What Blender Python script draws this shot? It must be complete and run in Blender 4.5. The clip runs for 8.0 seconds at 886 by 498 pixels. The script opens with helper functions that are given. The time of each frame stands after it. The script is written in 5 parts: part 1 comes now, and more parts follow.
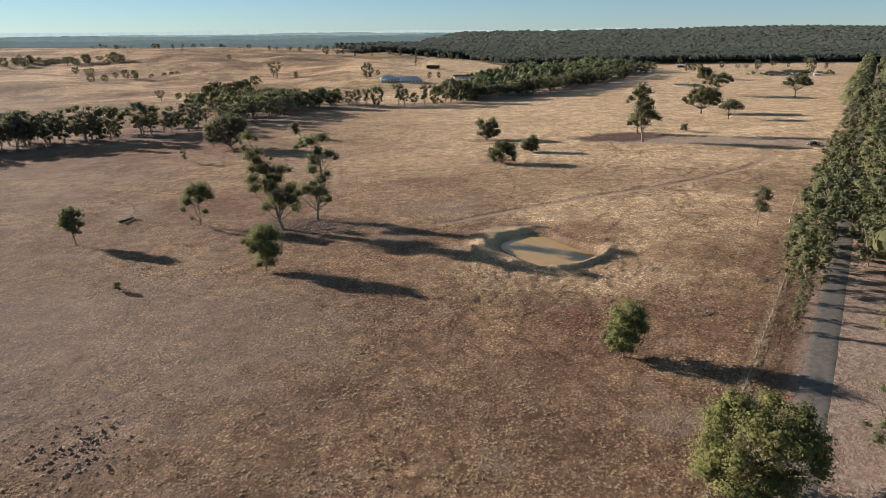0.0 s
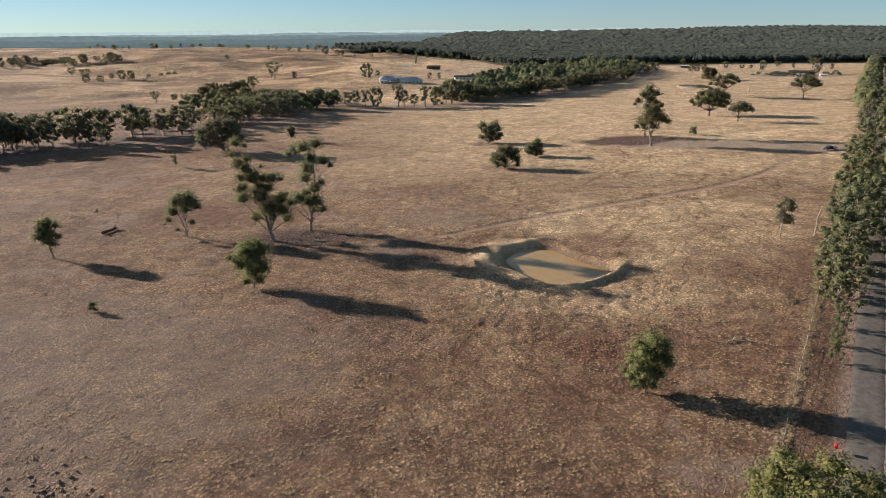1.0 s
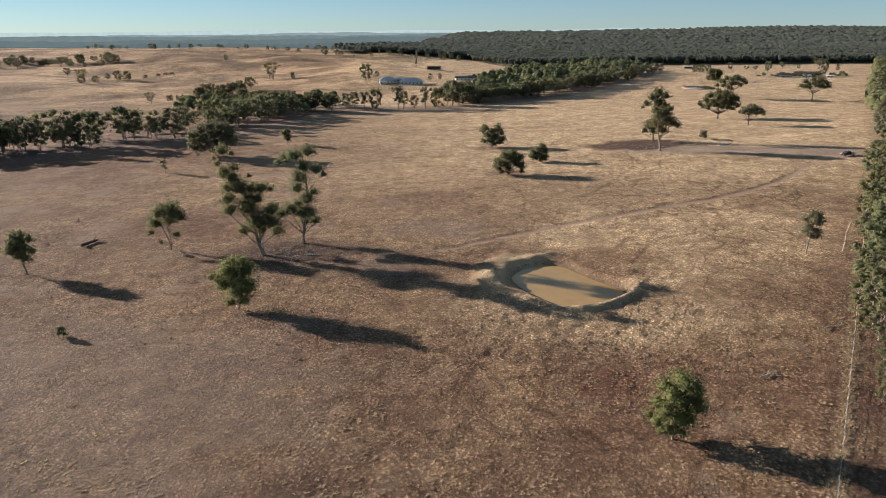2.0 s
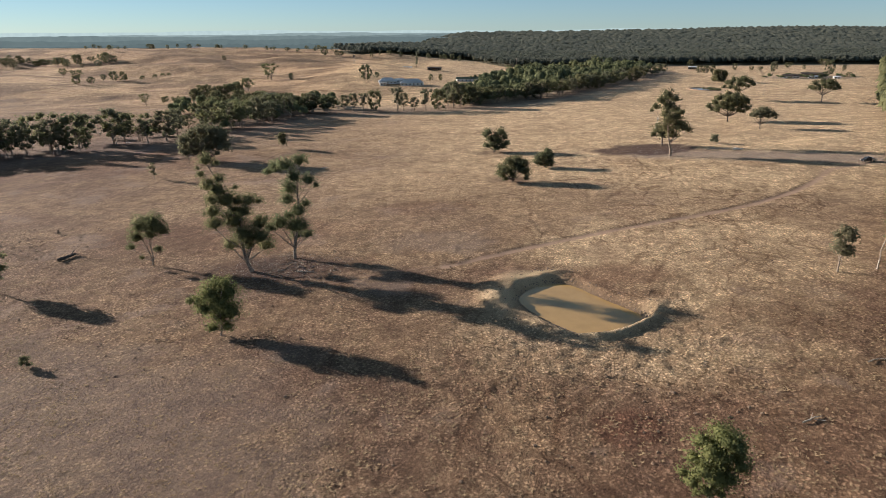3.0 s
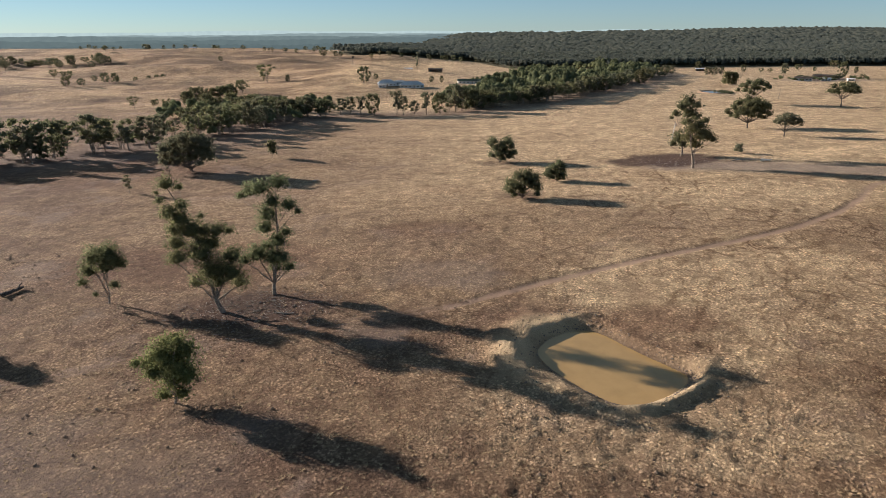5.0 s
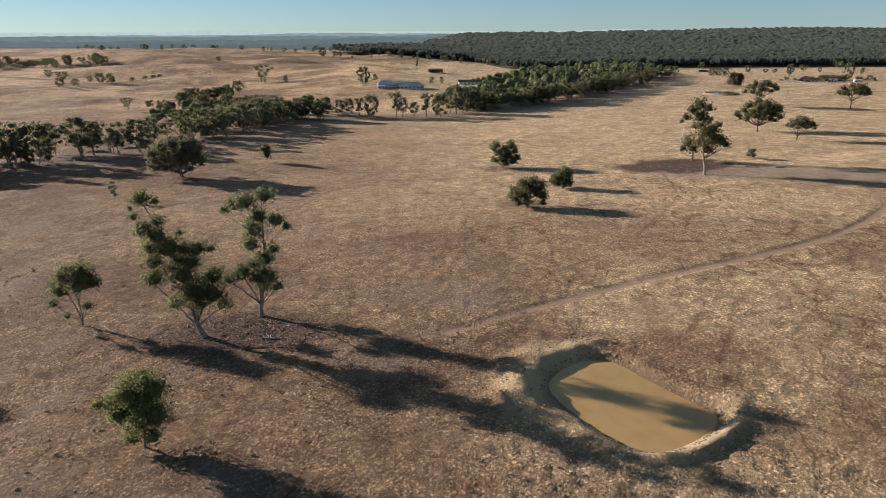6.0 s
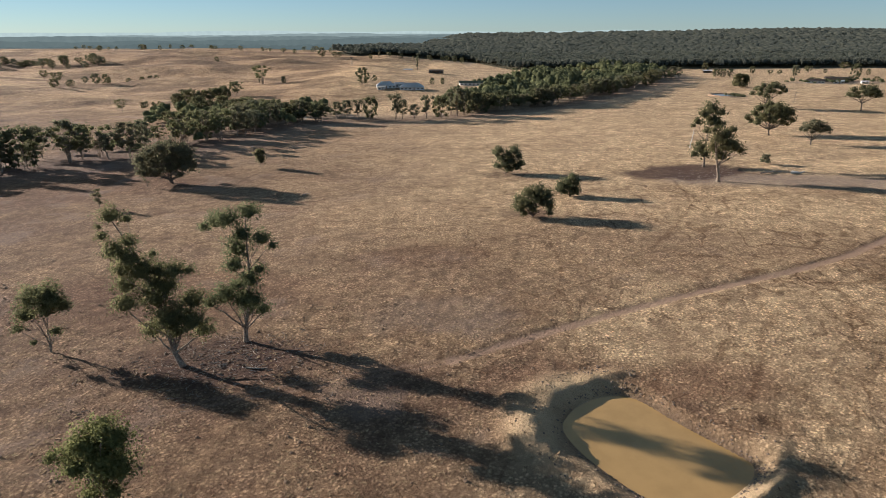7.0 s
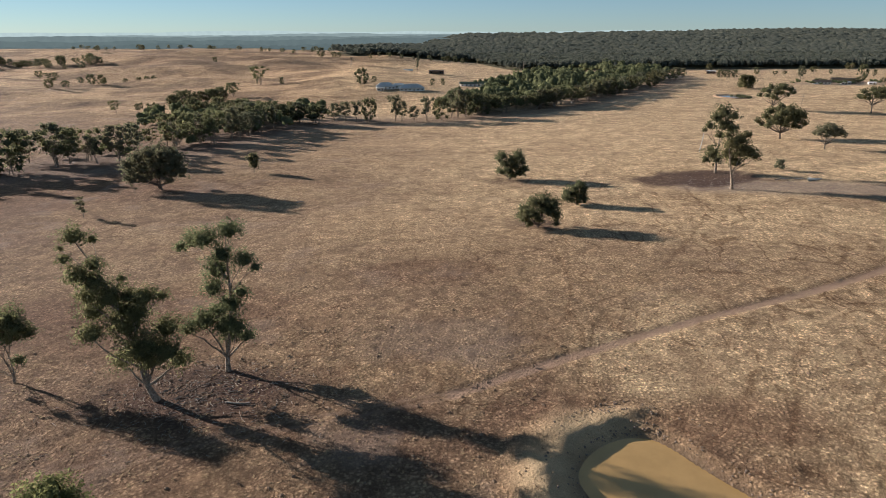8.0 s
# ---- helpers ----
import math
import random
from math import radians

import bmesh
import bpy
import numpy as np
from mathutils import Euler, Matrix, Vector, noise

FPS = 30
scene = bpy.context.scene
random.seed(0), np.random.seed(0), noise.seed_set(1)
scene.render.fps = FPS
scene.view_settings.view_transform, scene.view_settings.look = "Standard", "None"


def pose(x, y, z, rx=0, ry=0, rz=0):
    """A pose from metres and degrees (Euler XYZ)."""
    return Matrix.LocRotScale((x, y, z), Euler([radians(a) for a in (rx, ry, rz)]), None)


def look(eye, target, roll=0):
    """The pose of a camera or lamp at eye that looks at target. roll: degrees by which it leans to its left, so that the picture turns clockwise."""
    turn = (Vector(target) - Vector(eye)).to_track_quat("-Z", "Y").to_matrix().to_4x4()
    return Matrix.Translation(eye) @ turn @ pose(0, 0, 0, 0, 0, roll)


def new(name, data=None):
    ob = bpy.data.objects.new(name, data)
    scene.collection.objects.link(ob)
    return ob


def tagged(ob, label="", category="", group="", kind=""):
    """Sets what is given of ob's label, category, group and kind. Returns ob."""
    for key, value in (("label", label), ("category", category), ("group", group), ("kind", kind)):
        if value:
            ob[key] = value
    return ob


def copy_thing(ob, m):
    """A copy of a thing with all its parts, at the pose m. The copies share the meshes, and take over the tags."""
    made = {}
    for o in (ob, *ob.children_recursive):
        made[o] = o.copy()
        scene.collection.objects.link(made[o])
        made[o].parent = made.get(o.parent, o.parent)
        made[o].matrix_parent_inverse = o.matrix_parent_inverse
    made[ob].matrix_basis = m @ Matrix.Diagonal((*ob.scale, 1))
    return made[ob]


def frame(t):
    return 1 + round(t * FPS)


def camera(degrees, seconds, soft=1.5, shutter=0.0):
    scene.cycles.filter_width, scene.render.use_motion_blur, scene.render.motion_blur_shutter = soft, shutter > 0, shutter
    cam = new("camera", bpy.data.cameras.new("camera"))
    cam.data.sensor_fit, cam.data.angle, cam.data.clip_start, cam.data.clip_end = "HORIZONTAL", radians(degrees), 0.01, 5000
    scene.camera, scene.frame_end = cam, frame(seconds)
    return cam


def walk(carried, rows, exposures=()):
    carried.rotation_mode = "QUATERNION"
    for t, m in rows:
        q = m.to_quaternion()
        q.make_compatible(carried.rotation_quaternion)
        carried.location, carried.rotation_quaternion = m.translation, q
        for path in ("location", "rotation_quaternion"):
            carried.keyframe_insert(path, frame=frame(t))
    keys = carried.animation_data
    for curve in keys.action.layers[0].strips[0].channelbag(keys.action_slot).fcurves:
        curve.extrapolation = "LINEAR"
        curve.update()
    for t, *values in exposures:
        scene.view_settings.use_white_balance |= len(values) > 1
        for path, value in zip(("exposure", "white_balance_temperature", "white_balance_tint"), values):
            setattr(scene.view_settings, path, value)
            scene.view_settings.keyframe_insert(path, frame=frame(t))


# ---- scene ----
cam = camera(71.2, 8.0, 0.6)
METRES, EYE, TILT, LEAN, TURN = 83.6, 50.0, 0.4, -1.64, 0.0
ROWS = [
    (0.0, 0.0, 0.0, 0.0, -0.73, -20.01, 2.0),
    (0.5, -0.0009, 0.0624, -0.0011, -0.72, -20.01, 2.0),
    (1.0, -0.0012, 0.1255, -0.0023, -0.7, -20.01, 1.99),
    (1.5, -0.0014, 0.1895, -0.0034, -0.68, -20.0, 1.96),
    (3.0, -0.0022, 0.3847, -0.0063, -0.6, -19.97, 1.94),
    (3.5, -0.003, 0.4495, -0.0069, -0.58, -19.95, 1.93),
    (4.0, -0.0038, 0.5134, -0.0075, -0.57, -19.94, 1.91),
    (4.5, -0.0051, 0.5771, -0.0084, -0.55, -19.93, 1.9),
    (6.0, -0.0071, 0.7614, -0.0102, -0.52, -19.92, 1.84),
    (6.5, -0.0081, 0.8224, -0.011, -0.5, -19.91, 1.82),
    (7.0, -0.0083, 0.8828, -0.0117, -0.48, -19.89, 1.8),
    (7.5, -0.0078, 0.9418, -0.0122, -0.46, -19.89, 1.8),
    (8.0, -0.0079, 0.9999, -0.013, -0.44, -19.88, 1.78),
]
walk(cam, [(t, pose(0, 0, EYE, TILT, LEAN, TURN) @ pose(METRES * x, METRES * y, METRES * z, 90 + pitch, roll, yaw)) for t, x, y, z, yaw, pitch, roll in ROWS],
     exposures=((0.0, 1.32), (3.0, 1.28), (4.5, 1.24), (6.0, 1.2), (8.0, 1.2)))


# ---- world, sun, exposure ----
SUN_DIR = Vector((-0.893, 0.45, 0.257)).normalized()
world = bpy.data.worlds.new("world")
scene.world = world
world.use_nodes = True
wn = world.node_tree.nodes
sky = wn.new("ShaderNodeTexSky")
sky.sky_type, sky.sun_disc = "NISHITA", False
sky.sun_elevation = math.asin(SUN_DIR.z)
sky.sun_rotation = math.atan2(SUN_DIR.x, SUN_DIR.y)
sky.altitude, sky.air_density, sky.dust_density, sky.ozone_density = 1500, 0.8, 0.10, 3.2
wn["Background"].inputs[1].default_value = 0.058
tint = wn.new("ShaderNodeMix")
tint.data_type, tint.blend_type = "RGBA", "MULTIPLY"
tint.inputs[0].default_value = 1.0
tint.inputs[7].default_value = (0.85, 0.94, 0.96, 1)
world.node_tree.links.new(sky.outputs[0], tint.inputs[6])
# thin haze, even over the whole dome
haze = wn.new("ShaderNodeMix")
haze.data_type = "RGBA"
haze.inputs[0].default_value = 0.5
haze.inputs[7].default_value = (1.72, 2.36, 2.85, 1)
world.node_tree.links.new(tint.outputs[2], haze.inputs[6])
world.node_tree.links.new(haze.outputs[2], wn["Background"].inputs[0])
sun = new("sun", bpy.data.lights.new("sun", "SUN"))
sun.data.energy, sun.data.angle, sun.data.color = 5.0, radians(0.6), (1.0, 0.88, 0.79)
sun.matrix_world = look(SUN_DIR * 100, (0, 0, 0))


# ---- node materials ----
class Mat:
    """Short hand for a procedural material."""

    def __init__(self, name, rough=0.9):
        self.m = bpy.data.materials.new(name)
        self.m.use_nodes = True
        self.t = self.m.node_tree
        self.b = self.t.nodes["Principled BSDF"]
        self.b.inputs["Roughness"].default_value = rough
        self.b.inputs["Specular IOR Level"].default_value = 0.25
        self.geo = self.t.nodes.new("ShaderNodeNewGeometry")

    def put(self, socket, value):
        if isinstance(value, bpy.types.NodeSocket):
            self.t.links.new(value, socket)
        else:
            socket.default_value = value

    def noise(self, scale, detail=4.0, rough=0.6, vec=None):
        n = self.t.nodes.new("ShaderNodeTexNoise")
        n.inputs["Scale"].default_value, n.inputs["Detail"].default_value, n.inputs["Roughness"].default_value = scale, detail, rough
        self.put(n.inputs["Vector"], vec or self.geo.outputs["Position"])
        return n.outputs[0]

    def cells(self, scale):
        n = self.t.nodes.new("ShaderNodeTexVoronoi")
        n.feature = "SMOOTH_F1"
        n.inputs["Scale"].default_value, n.inputs["Smoothness"].default_value = scale, 0.35
        d = self.t.nodes.new("ShaderNodeVectorMath")
        d.operation = "ADD"
        w = self.t.nodes.new("ShaderNodeTexNoise")
        w.inputs["Scale"].default_value = scale * 0.9
        self.put(w.inputs["Vector"], self.geo.outputs["Position"])
        k = self.t.nodes.new("ShaderNodeVectorMath")
        k.operation = "SCALE"
        k.inputs[3].default_value = 0.9 / scale
        self.put(k.inputs[0], w.outputs[1])
        self.put(d.inputs[0], self.geo.outputs["Position"])
        self.put(d.inputs[1], k.outputs[0])
        self.put(n.inputs["Vector"], d.outputs[0])
        return n.outputs[0]

    def ramp(self, fac, lo, hi):
        n = self.t.nodes.new("ShaderNodeMapRange")
        n.interpolation_type = "SMOOTHSTEP"
        self.put(n.inputs[0], fac)
        n.inputs[1].default_value, n.inputs[2].default_value = lo, hi
        return n.outputs[0]

    def math(self, op, a, b):
        n = self.t.nodes.new("ShaderNodeMath")
        n.operation = op
        self.put(n.inputs[0], a)
        self.put(n.inputs[1], b)
        return n.outputs[0]

    def mix(self, fac, a, b, mode="MIX"):
        n = self.t.nodes.new("ShaderNodeMix")
        n.data_type, n.blend_type = "RGBA", mode
        self.put(n.inputs[0], fac)
        self.put(n.inputs[6], (*a, 1) if isinstance(a, tuple) else a)
        self.put(n.inputs[7], (*b, 1) if isinstance(b, tuple) else b)
        return n.outputs[2]

    def mask(self, name):
        n = self.t.nodes.new("ShaderNodeAttribute")
        n.attribute_name = name
        return n.outputs["Fac"]

    def random(self):
        return self.t.nodes.new("ShaderNodeObjectInfo").outputs["Random"]

    def island(self):
        return self.geo.outputs["Random Per Island"]

    def bump(self, height, strength, distance):
        n = self.t.nodes.new("ShaderNodeBump")
        n.inputs["Strength"].default_value, n.inputs["Distance"].default_value = strength, distance
        self.put(n.inputs["Height"], height)
        self.put(self.b.inputs["Normal"], n.outputs[0])

    def colour(self, c):
        self.put(self.b.inputs["Base Color"], (*c, 1) if isinstance(c, tuple) else c)
        return self.m


def ground_material():
    k = Mat("dry_grass_paddock", 0.95)
    k.b.inputs["Specular IOR Level"].default_value = 0.1
    big = k.ramp(k.noise(0.028, 5, 0.6), 0.36, 0.62)
    mid = k.ramp(k.noise(0.14, 6, 0.7), 0.38, 0.62)
    fine = k.ramp(k.noise(1.7, 6, 0.75), 0.36, 0.64)
    grain = k.ramp(k.noise(7.0, 4, 0.75), 0.32, 0.68)
    c = k.mix(big, (0.232, 0.150, 0.100), (0.362, 0.248, 0.150))
    c = k.mix(k.math("MULTIPLY", mid, 0.6), c, (0.195, 0.122, 0.080))
    c = k.mix(k.math("MULTIPLY", k.mask("gold"), k.math("ADD", 0.55, k.math("MULTIPLY", mid, 0.45))), c, (0.625, 0.475, 0.295))
    c = k.mix(k.math("MULTIPLY", k.mask("red"), 0.8), c, (0.175, 0.090, 0.058))
    tuft = k.math("ADD", k.math("MULTIPLY", k.ramp(k.cells(1.7), 0.52, 0.16), 0.75), k.math("MULTIPLY", k.ramp(k.noise(2.6, 6, 0.8), 0.38, 0.64), 0.4))
    patch = k.ramp(k.noise(0.09, 4, 0.7), 0.34, 0.60)
    amount = k.math("ADD", 0.35, k.math("MULTIPLY", patch, 0.65))
    c = k.mix(k.math("MULTIPLY", k.math("MULTIPLY", tuft, amount), 0.8), k.mix(1.0, c, (0.56, 0.51, 0.48), "MULTIPLY"), k.mix(1.0, c, (1.92, 1.88, 1.78), "MULTIPLY"))
    c = k.mix(k.math("MULTIPLY", k.ramp(k.noise(0.55, 5, 0.75), 0.56, 0.68), 0.5), c, k.mix(1.0, c, (0.50, 0.46, 0.44), "MULTIPLY"))
    c = k.mix(k.ramp(k.noise(0.42, 5, 0.75), 0.40, 0.62), k.mix(1.0, c, (0.78, 0.76, 0.75), "MULTIPLY"), k.mix(1.0, c, (1.22, 1.22, 1.2), "MULTIPLY"))
    c = k.mix(k.math("MULTIPLY", k.ramp(k.noise(0.22, 3, 0.8), 0.58, 0.70), k.mask("gold")), c, k.mix(1.0, c, (1.3, 1.3, 1.3), "MULTIPLY"))
    sep = k.t.nodes.new("ShaderNodeSeparateXYZ")
    k.put(sep.inputs[0], k.geo.outputs["Position"])

    def trail(ax, ay, wander, scale, width):
        u = k.math("ADD", k.math("MULTIPLY", sep.outputs[0], ax), k.math("MULTIPLY", sep.outputs[1], ay))
        u = k.math("FRACT", k.math("ADD", u, k.math("MULTIPLY", k.noise(scale, 3, 0.6), wander)), 0.0)
        return k.ramp(k.math("ABSOLUTE", k.math("SUBTRACT", u, 0.5), 0.0), width, width * 0.4)

    thin = k.math("MAXIMUM", trail(0.055, 0.010, 1.6, 0.045, 0.020), k.math("MAXIMUM", trail(0.016, 0.030, 1.2, 0.03, 0.012), trail(0.03, -0.022, 1.4, 0.03, 0.012)))
    thin = k.math("MULTIPLY", thin, k.ramp(k.noise(0.03, 2), 0.42, 0.55))
    mats = k.ramp(k.cells(0.55), 0.55, 0.2)
    c = k.mix(k.math("MULTIPLY", k.math("MULTIPLY", mats, k.mask("gold")), 0.4), c, k.mix(1.0, c, (1.4, 1.4, 1.4), "MULTIPLY"))
    c = k.mix(k.math("MULTIPLY", thin, 0.6), c, k.mix(1.0, c, (0.5, 0.44, 0.40), "MULTIPLY"))
    # a net of cattle pads, trodden bare
    warp = k.t.nodes.new("ShaderNodeTexNoise")
    warp.inputs["Scale"].default_value, warp.inputs["Detail"].default_value = 0.09, 4.0
    k.put(warp.inputs["Vector"], k.geo.outputs["Position"])
    bent = k.t.nodes.new("ShaderNodeVectorMath")
    bent.operation = "MULTIPLY_ADD"
    k.put(bent.inputs[0], warp.outputs[1])
    bent.inputs[1].default_value = (9.0, 9.0, 0.0)
    k.put(bent.inputs[2], k.geo.outputs["Position"])
    flat = k.t.nodes.new("ShaderNodeVectorMath")
    flat.operation = "MULTIPLY"
    k.put(flat.inputs[0], bent.outputs[0])
    flat.inputs[1].default_value = (1.0, 0.45, 0.0)

    def pads(scale, width):
        n = k.t.nodes.new("ShaderNodeTexVoronoi")
        n.feature = "DISTANCE_TO_EDGE"
        n.inputs["Scale"].default_value = scale
        k.put(n.inputs["Vector"], flat.outputs[0])
        return k.ramp(n.outputs["Distance"], width * scale, width * scale * 0.3)

    net = k.math("MAXIMUM", k.math("MULTIPLY", pads(0.10, 0.34), k.ramp(k.noise(0.05, 3), 0.46, 0.56)), k.math("MULTIPLY", pads(0.21, 0.26), k.ramp(k.noise(0.038, 3), 0.50, 0.60)))
    net = k.math("MULTIPLY", net, k.math("ADD", 0.25, k.math("MULTIPLY", k.mask("pads"), 0.75)))
    c = k.mix(k.math("MULTIPLY", net, 0.75), c, k.mix(1.0, c, (0.46, 0.40, 0.36), "MULTIPLY"))
    c = k.mix(k.math("MULTIPLY", k.mask("trail"), 0.55), c, k.mix(1.0, c, (0.50, 0.43, 0.39), "MULTIPLY"))
    # bare scalds, where grass has gone, and dead brown patches
    scald = k.math("MULTIPLY", k.ramp(k.noise(0.045, 7, 0.62), 0.55, 0.66), k.math("SUBTRACT", 1.0, k.mask("gold")))
    c = k.mix(k.math("MULTIPLY", scald, 0.6), c, (0.262, 0.185, 0.138))
    dead = k.math("MULTIPLY", k.ramp(k.noise(0.17, 6, 0.8), 0.58, 0.68), k.ramp(k.noise(0.021, 3), 0.44, 0.58))
    c = k.mix(k.math("MULTIPLY", dead, 0.55), c, k.mix(1.0, c, (0.52, 0.42, 0.36), "MULTIPLY"))
    # drifts of thin and thick grass along the contours
    drift = k.t.nodes.new("ShaderNodeCombineXYZ")
    k.put(drift.inputs[0], k.math("MULTIPLY", sep.outputs[0], 0.4))
    k.put(drift.inputs[1], sep.outputs[1])
    lie = k.noise(0.022, 6, 0.68, drift.outputs[0])
    c = k.mix(k.math("MULTIPLY", k.ramp(lie, 0.52, 0.66), 0.5), c, k.mix(1.0, c, (0.60, 0.55, 0.54), "MULTIPLY"))
    c = k.mix(k.math("MULTIPLY", k.ramp(lie, 0.46, 0.34), 0.6), c, k.mix(1.0, c, (1.22, 1.21, 1.2), "MULTIPLY"))
    c = k.mix(k.math("MULTIPLY", k.mask("grey"), 0.75), c, (0.225, 0.172, 0.138))
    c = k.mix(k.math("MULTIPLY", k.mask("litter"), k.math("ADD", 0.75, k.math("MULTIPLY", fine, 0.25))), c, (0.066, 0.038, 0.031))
    c = k.mix(k.math("MULTIPLY", k.mask("bank"), k.math("SUBTRACT", 1.0, k.math("MULTIPLY", mid, 0.25))), c, (0.60, 0.43, 0.25))
    # Far hillside's grass tones, with light and shade of folds painted in.
    fold_shade = k.ramp(k.noise(0.013, 7, 0.62), 0.43, 0.57)
    c = k.mix(k.math("MULTIPLY", k.mask("hill"), 0.85), c, k.mix(fold_shade, k.mix(1.0, c, (0.62, 0.58, 0.55), "MULTIPLY"), k.mix(1.0, c, (1.30, 1.26, 1.18), "MULTIPLY")))
    rut = k.ramp(k.noise(1.1, 5, 0.75), 0.38, 0.64)
    c = k.mix(k.math("MULTIPLY", k.mask("verge"), k.math("ADD", 0.7, k.math("MULTIPLY", mid, 0.25))), c, k.mix(rut, (0.245, 0.172, 0.128), (0.430, 0.312, 0.225)))
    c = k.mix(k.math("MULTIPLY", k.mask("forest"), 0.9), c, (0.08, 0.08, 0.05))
    c = k.mix(k.math("MULTIPLY", grain, 0.62), c, k.mix(1.0, c, (0.5, 0.47, 0.45), "MULTIPLY"))
    c = k.mix(k.math("MULTIPLY", k.mask("track"), 0.85), c, (0.275, 0.180, 0.124))
    c = k.mix(1.0, c, (1.25, 1.32, 1.42), "MULTIPLY")
    h = k.math("ADD", k.math("MULTIPLY", k.math("MULTIPLY", tuft, amount), 0.5), k.math("MULTIPLY", k.noise(3.6, 6, 0.8), 0.62))
    h = k.math("ADD", h, k.math("MULTIPLY", k.noise(0.055, 5, 0.55), 3.0))
    k.bump(h, 1.0, 0.95)
    return k.colour(c)


def leaf_material(name, dark, light, see=0.25):
    k = Mat(name, 0.85)
    k.b.inputs["Specular IOR Level"].default_value = 0.04
    c = k.mix(k.island(), dark, light)
    c = k.mix(k.math("MULTIPLY", k.random(), 0.5), c, k.mix(1.0, c, (1.25, 0.95, 0.8), "MULTIPLY"))
    k.colour(c)
    t = k.t.nodes.new("ShaderNodeBsdfTranslucent")
    k.put(t.inputs[0], k.mix(0.3, k.mix(1.0, c, (1.25, 1.25, 1.25), "MULTIPLY"), (0.16, 0.175, 0.08)))
    mx = k.t.nodes.new("ShaderNodeMixShader")
    mx.inputs[0].default_value = see
    k.put(mx.inputs[1], k.b.outputs[0])
    k.put(mx.inputs[2], t.outputs[0])
    k.put(k.t.nodes["Material Output"].inputs[0], mx.outputs[0])
    return k.m


def plain(name, a, b, rough=0.8, scale=2.0, metal=0.0, bump=0.3, depth=0.03):
    k = Mat(name, rough)
    k.b.inputs["Metallic"].default_value = metal
    n = k.noise(scale, 6, 0.65)
    k.bump(n, bump, depth)
    c = k.mix(k.ramp(n, 0.35, 0.65), a, b)
    return k.colour(k.mix(k.math("MULTIPLY", k.ramp(k.noise(scale * 0.15, 3), 0.4, 0.7), 0.3), c, k.mix(1.0, c, (0.6, 0.58, 0.55), "MULTIPLY")))


GROUND = ground_material()
LEAF = leaf_material("gum_leaves", (0.098, 0.114, 0.066), (0.190, 0.204, 0.106), 0.55)
LEAF_LIGHT = leaf_material("light_leaves", (0.115, 0.132, 0.060), (0.225, 0.240, 0.100), 0.52)
LEAF_OLIVE = leaf_material("olive_leaves", (0.106, 0.114, 0.080), (0.178, 0.182, 0.126), 0.55)
LEAF_DARK = leaf_material("dark_leaves", (0.076, 0.084, 0.052), (0.145, 0.148, 0.082), 0.52)
def rough_leaves(material, scale, depth):
    """Fine relief for crowns that are seen from far off."""
    t = material.node_tree
    g = t.nodes.new("ShaderNodeNewGeometry")
    n = t.nodes.new("ShaderNodeTexNoise")
    n.inputs["Scale"].default_value, n.inputs["Detail"].default_value, n.inputs["Roughness"].default_value = scale, 3.0, 0.75
    t.links.new(g.outputs["Position"], n.inputs["Vector"])
    b = t.nodes.new("ShaderNodeBump")
    b.inputs["Strength"].default_value, b.inputs["Distance"].default_value = 1.0, depth
    t.links.new(n.outputs[0], b.inputs["Height"])
    t.links.new(b.outputs[0], t.nodes["Principled BSDF"].inputs["Normal"])
    return material


# Bluish grey in these leaf colours stands in for distance haze.
LEAF_HAZED = leaf_material("hazed_forest_leaves", (0.098, 0.128, 0.120), (0.148, 0.180, 0.155), 0.42)
rough_leaves(LEAF_HAZED, 0.6, 0.6)
BARK = plain("gum_bark", (0.15, 0.11, 0.082), (0.37, 0.305, 0.24), 0.9, 3.0)
DARK_BARK = plain("dark_bark", (0.07, 0.055, 0.045), (0.19, 0.155, 0.125), 0.9, 3.0)
DEADWOOD = plain("dead_wood", (0.20, 0.16, 0.125), (0.46, 0.41, 0.35), 0.9, 4.0)
PALEWOOD = plain("bleached_wood", (0.5, 0.47, 0.42), (0.75, 0.72, 0.66), 0.85, 4.0)
STRAW = plain("straw", (0.22, 0.145, 0.085), (0.42, 0.30, 0.17), 0.95, 0.35, bump=0.0)
ASPHALT = plain("grey_road", (0.085, 0.075, 0.064), (0.126, 0.112, 0.095), 0.92, 1.2)
STEEL_ROOF = plain("pale_steel_roof", (0.74, 0.75, 0.75), (0.82, 0.83, 0.83), 0.45, 0.8, bump=0.05)
DARK_ROOF = plain("dark_roof", (0.10, 0.085, 0.075), (0.16, 0.13, 0.11), 0.7, 0.8, bump=0.05)
GREEN_ROOF = plain("green_roof", (0.045, 0.075, 0.055), (0.075, 0.11, 0.08), 0.6, 0.8, bump=0.05)
WHITE_WALL = plain("white_wall", (0.66, 0.65, 0.61), (0.78, 0.77, 0.73), 0.8, 0.7, bump=0.05)
BRICK_WALL = plain("brown_wall", (0.20, 0.13, 0.095), (0.30, 0.20, 0.15), 0.85, 1.5, bump=0.1)
DARK_GLASS = plain("window_glass", (0.02, 0.025, 0.03), (0.035, 0.04, 0.045), 0.12, 0.5, bump=0.0)
CAR_PAINT = plain("dark_car_paint", (0.020, 0.021, 0.024), (0.032, 0.033, 0.036), 0.25, 1.0, bump=0.0)
TRAY_METAL = plain("alloy_tray", (0.50, 0.50, 0.49), (0.62, 0.62, 0.60), 0.4, 2.0, 0.6, 0.05)
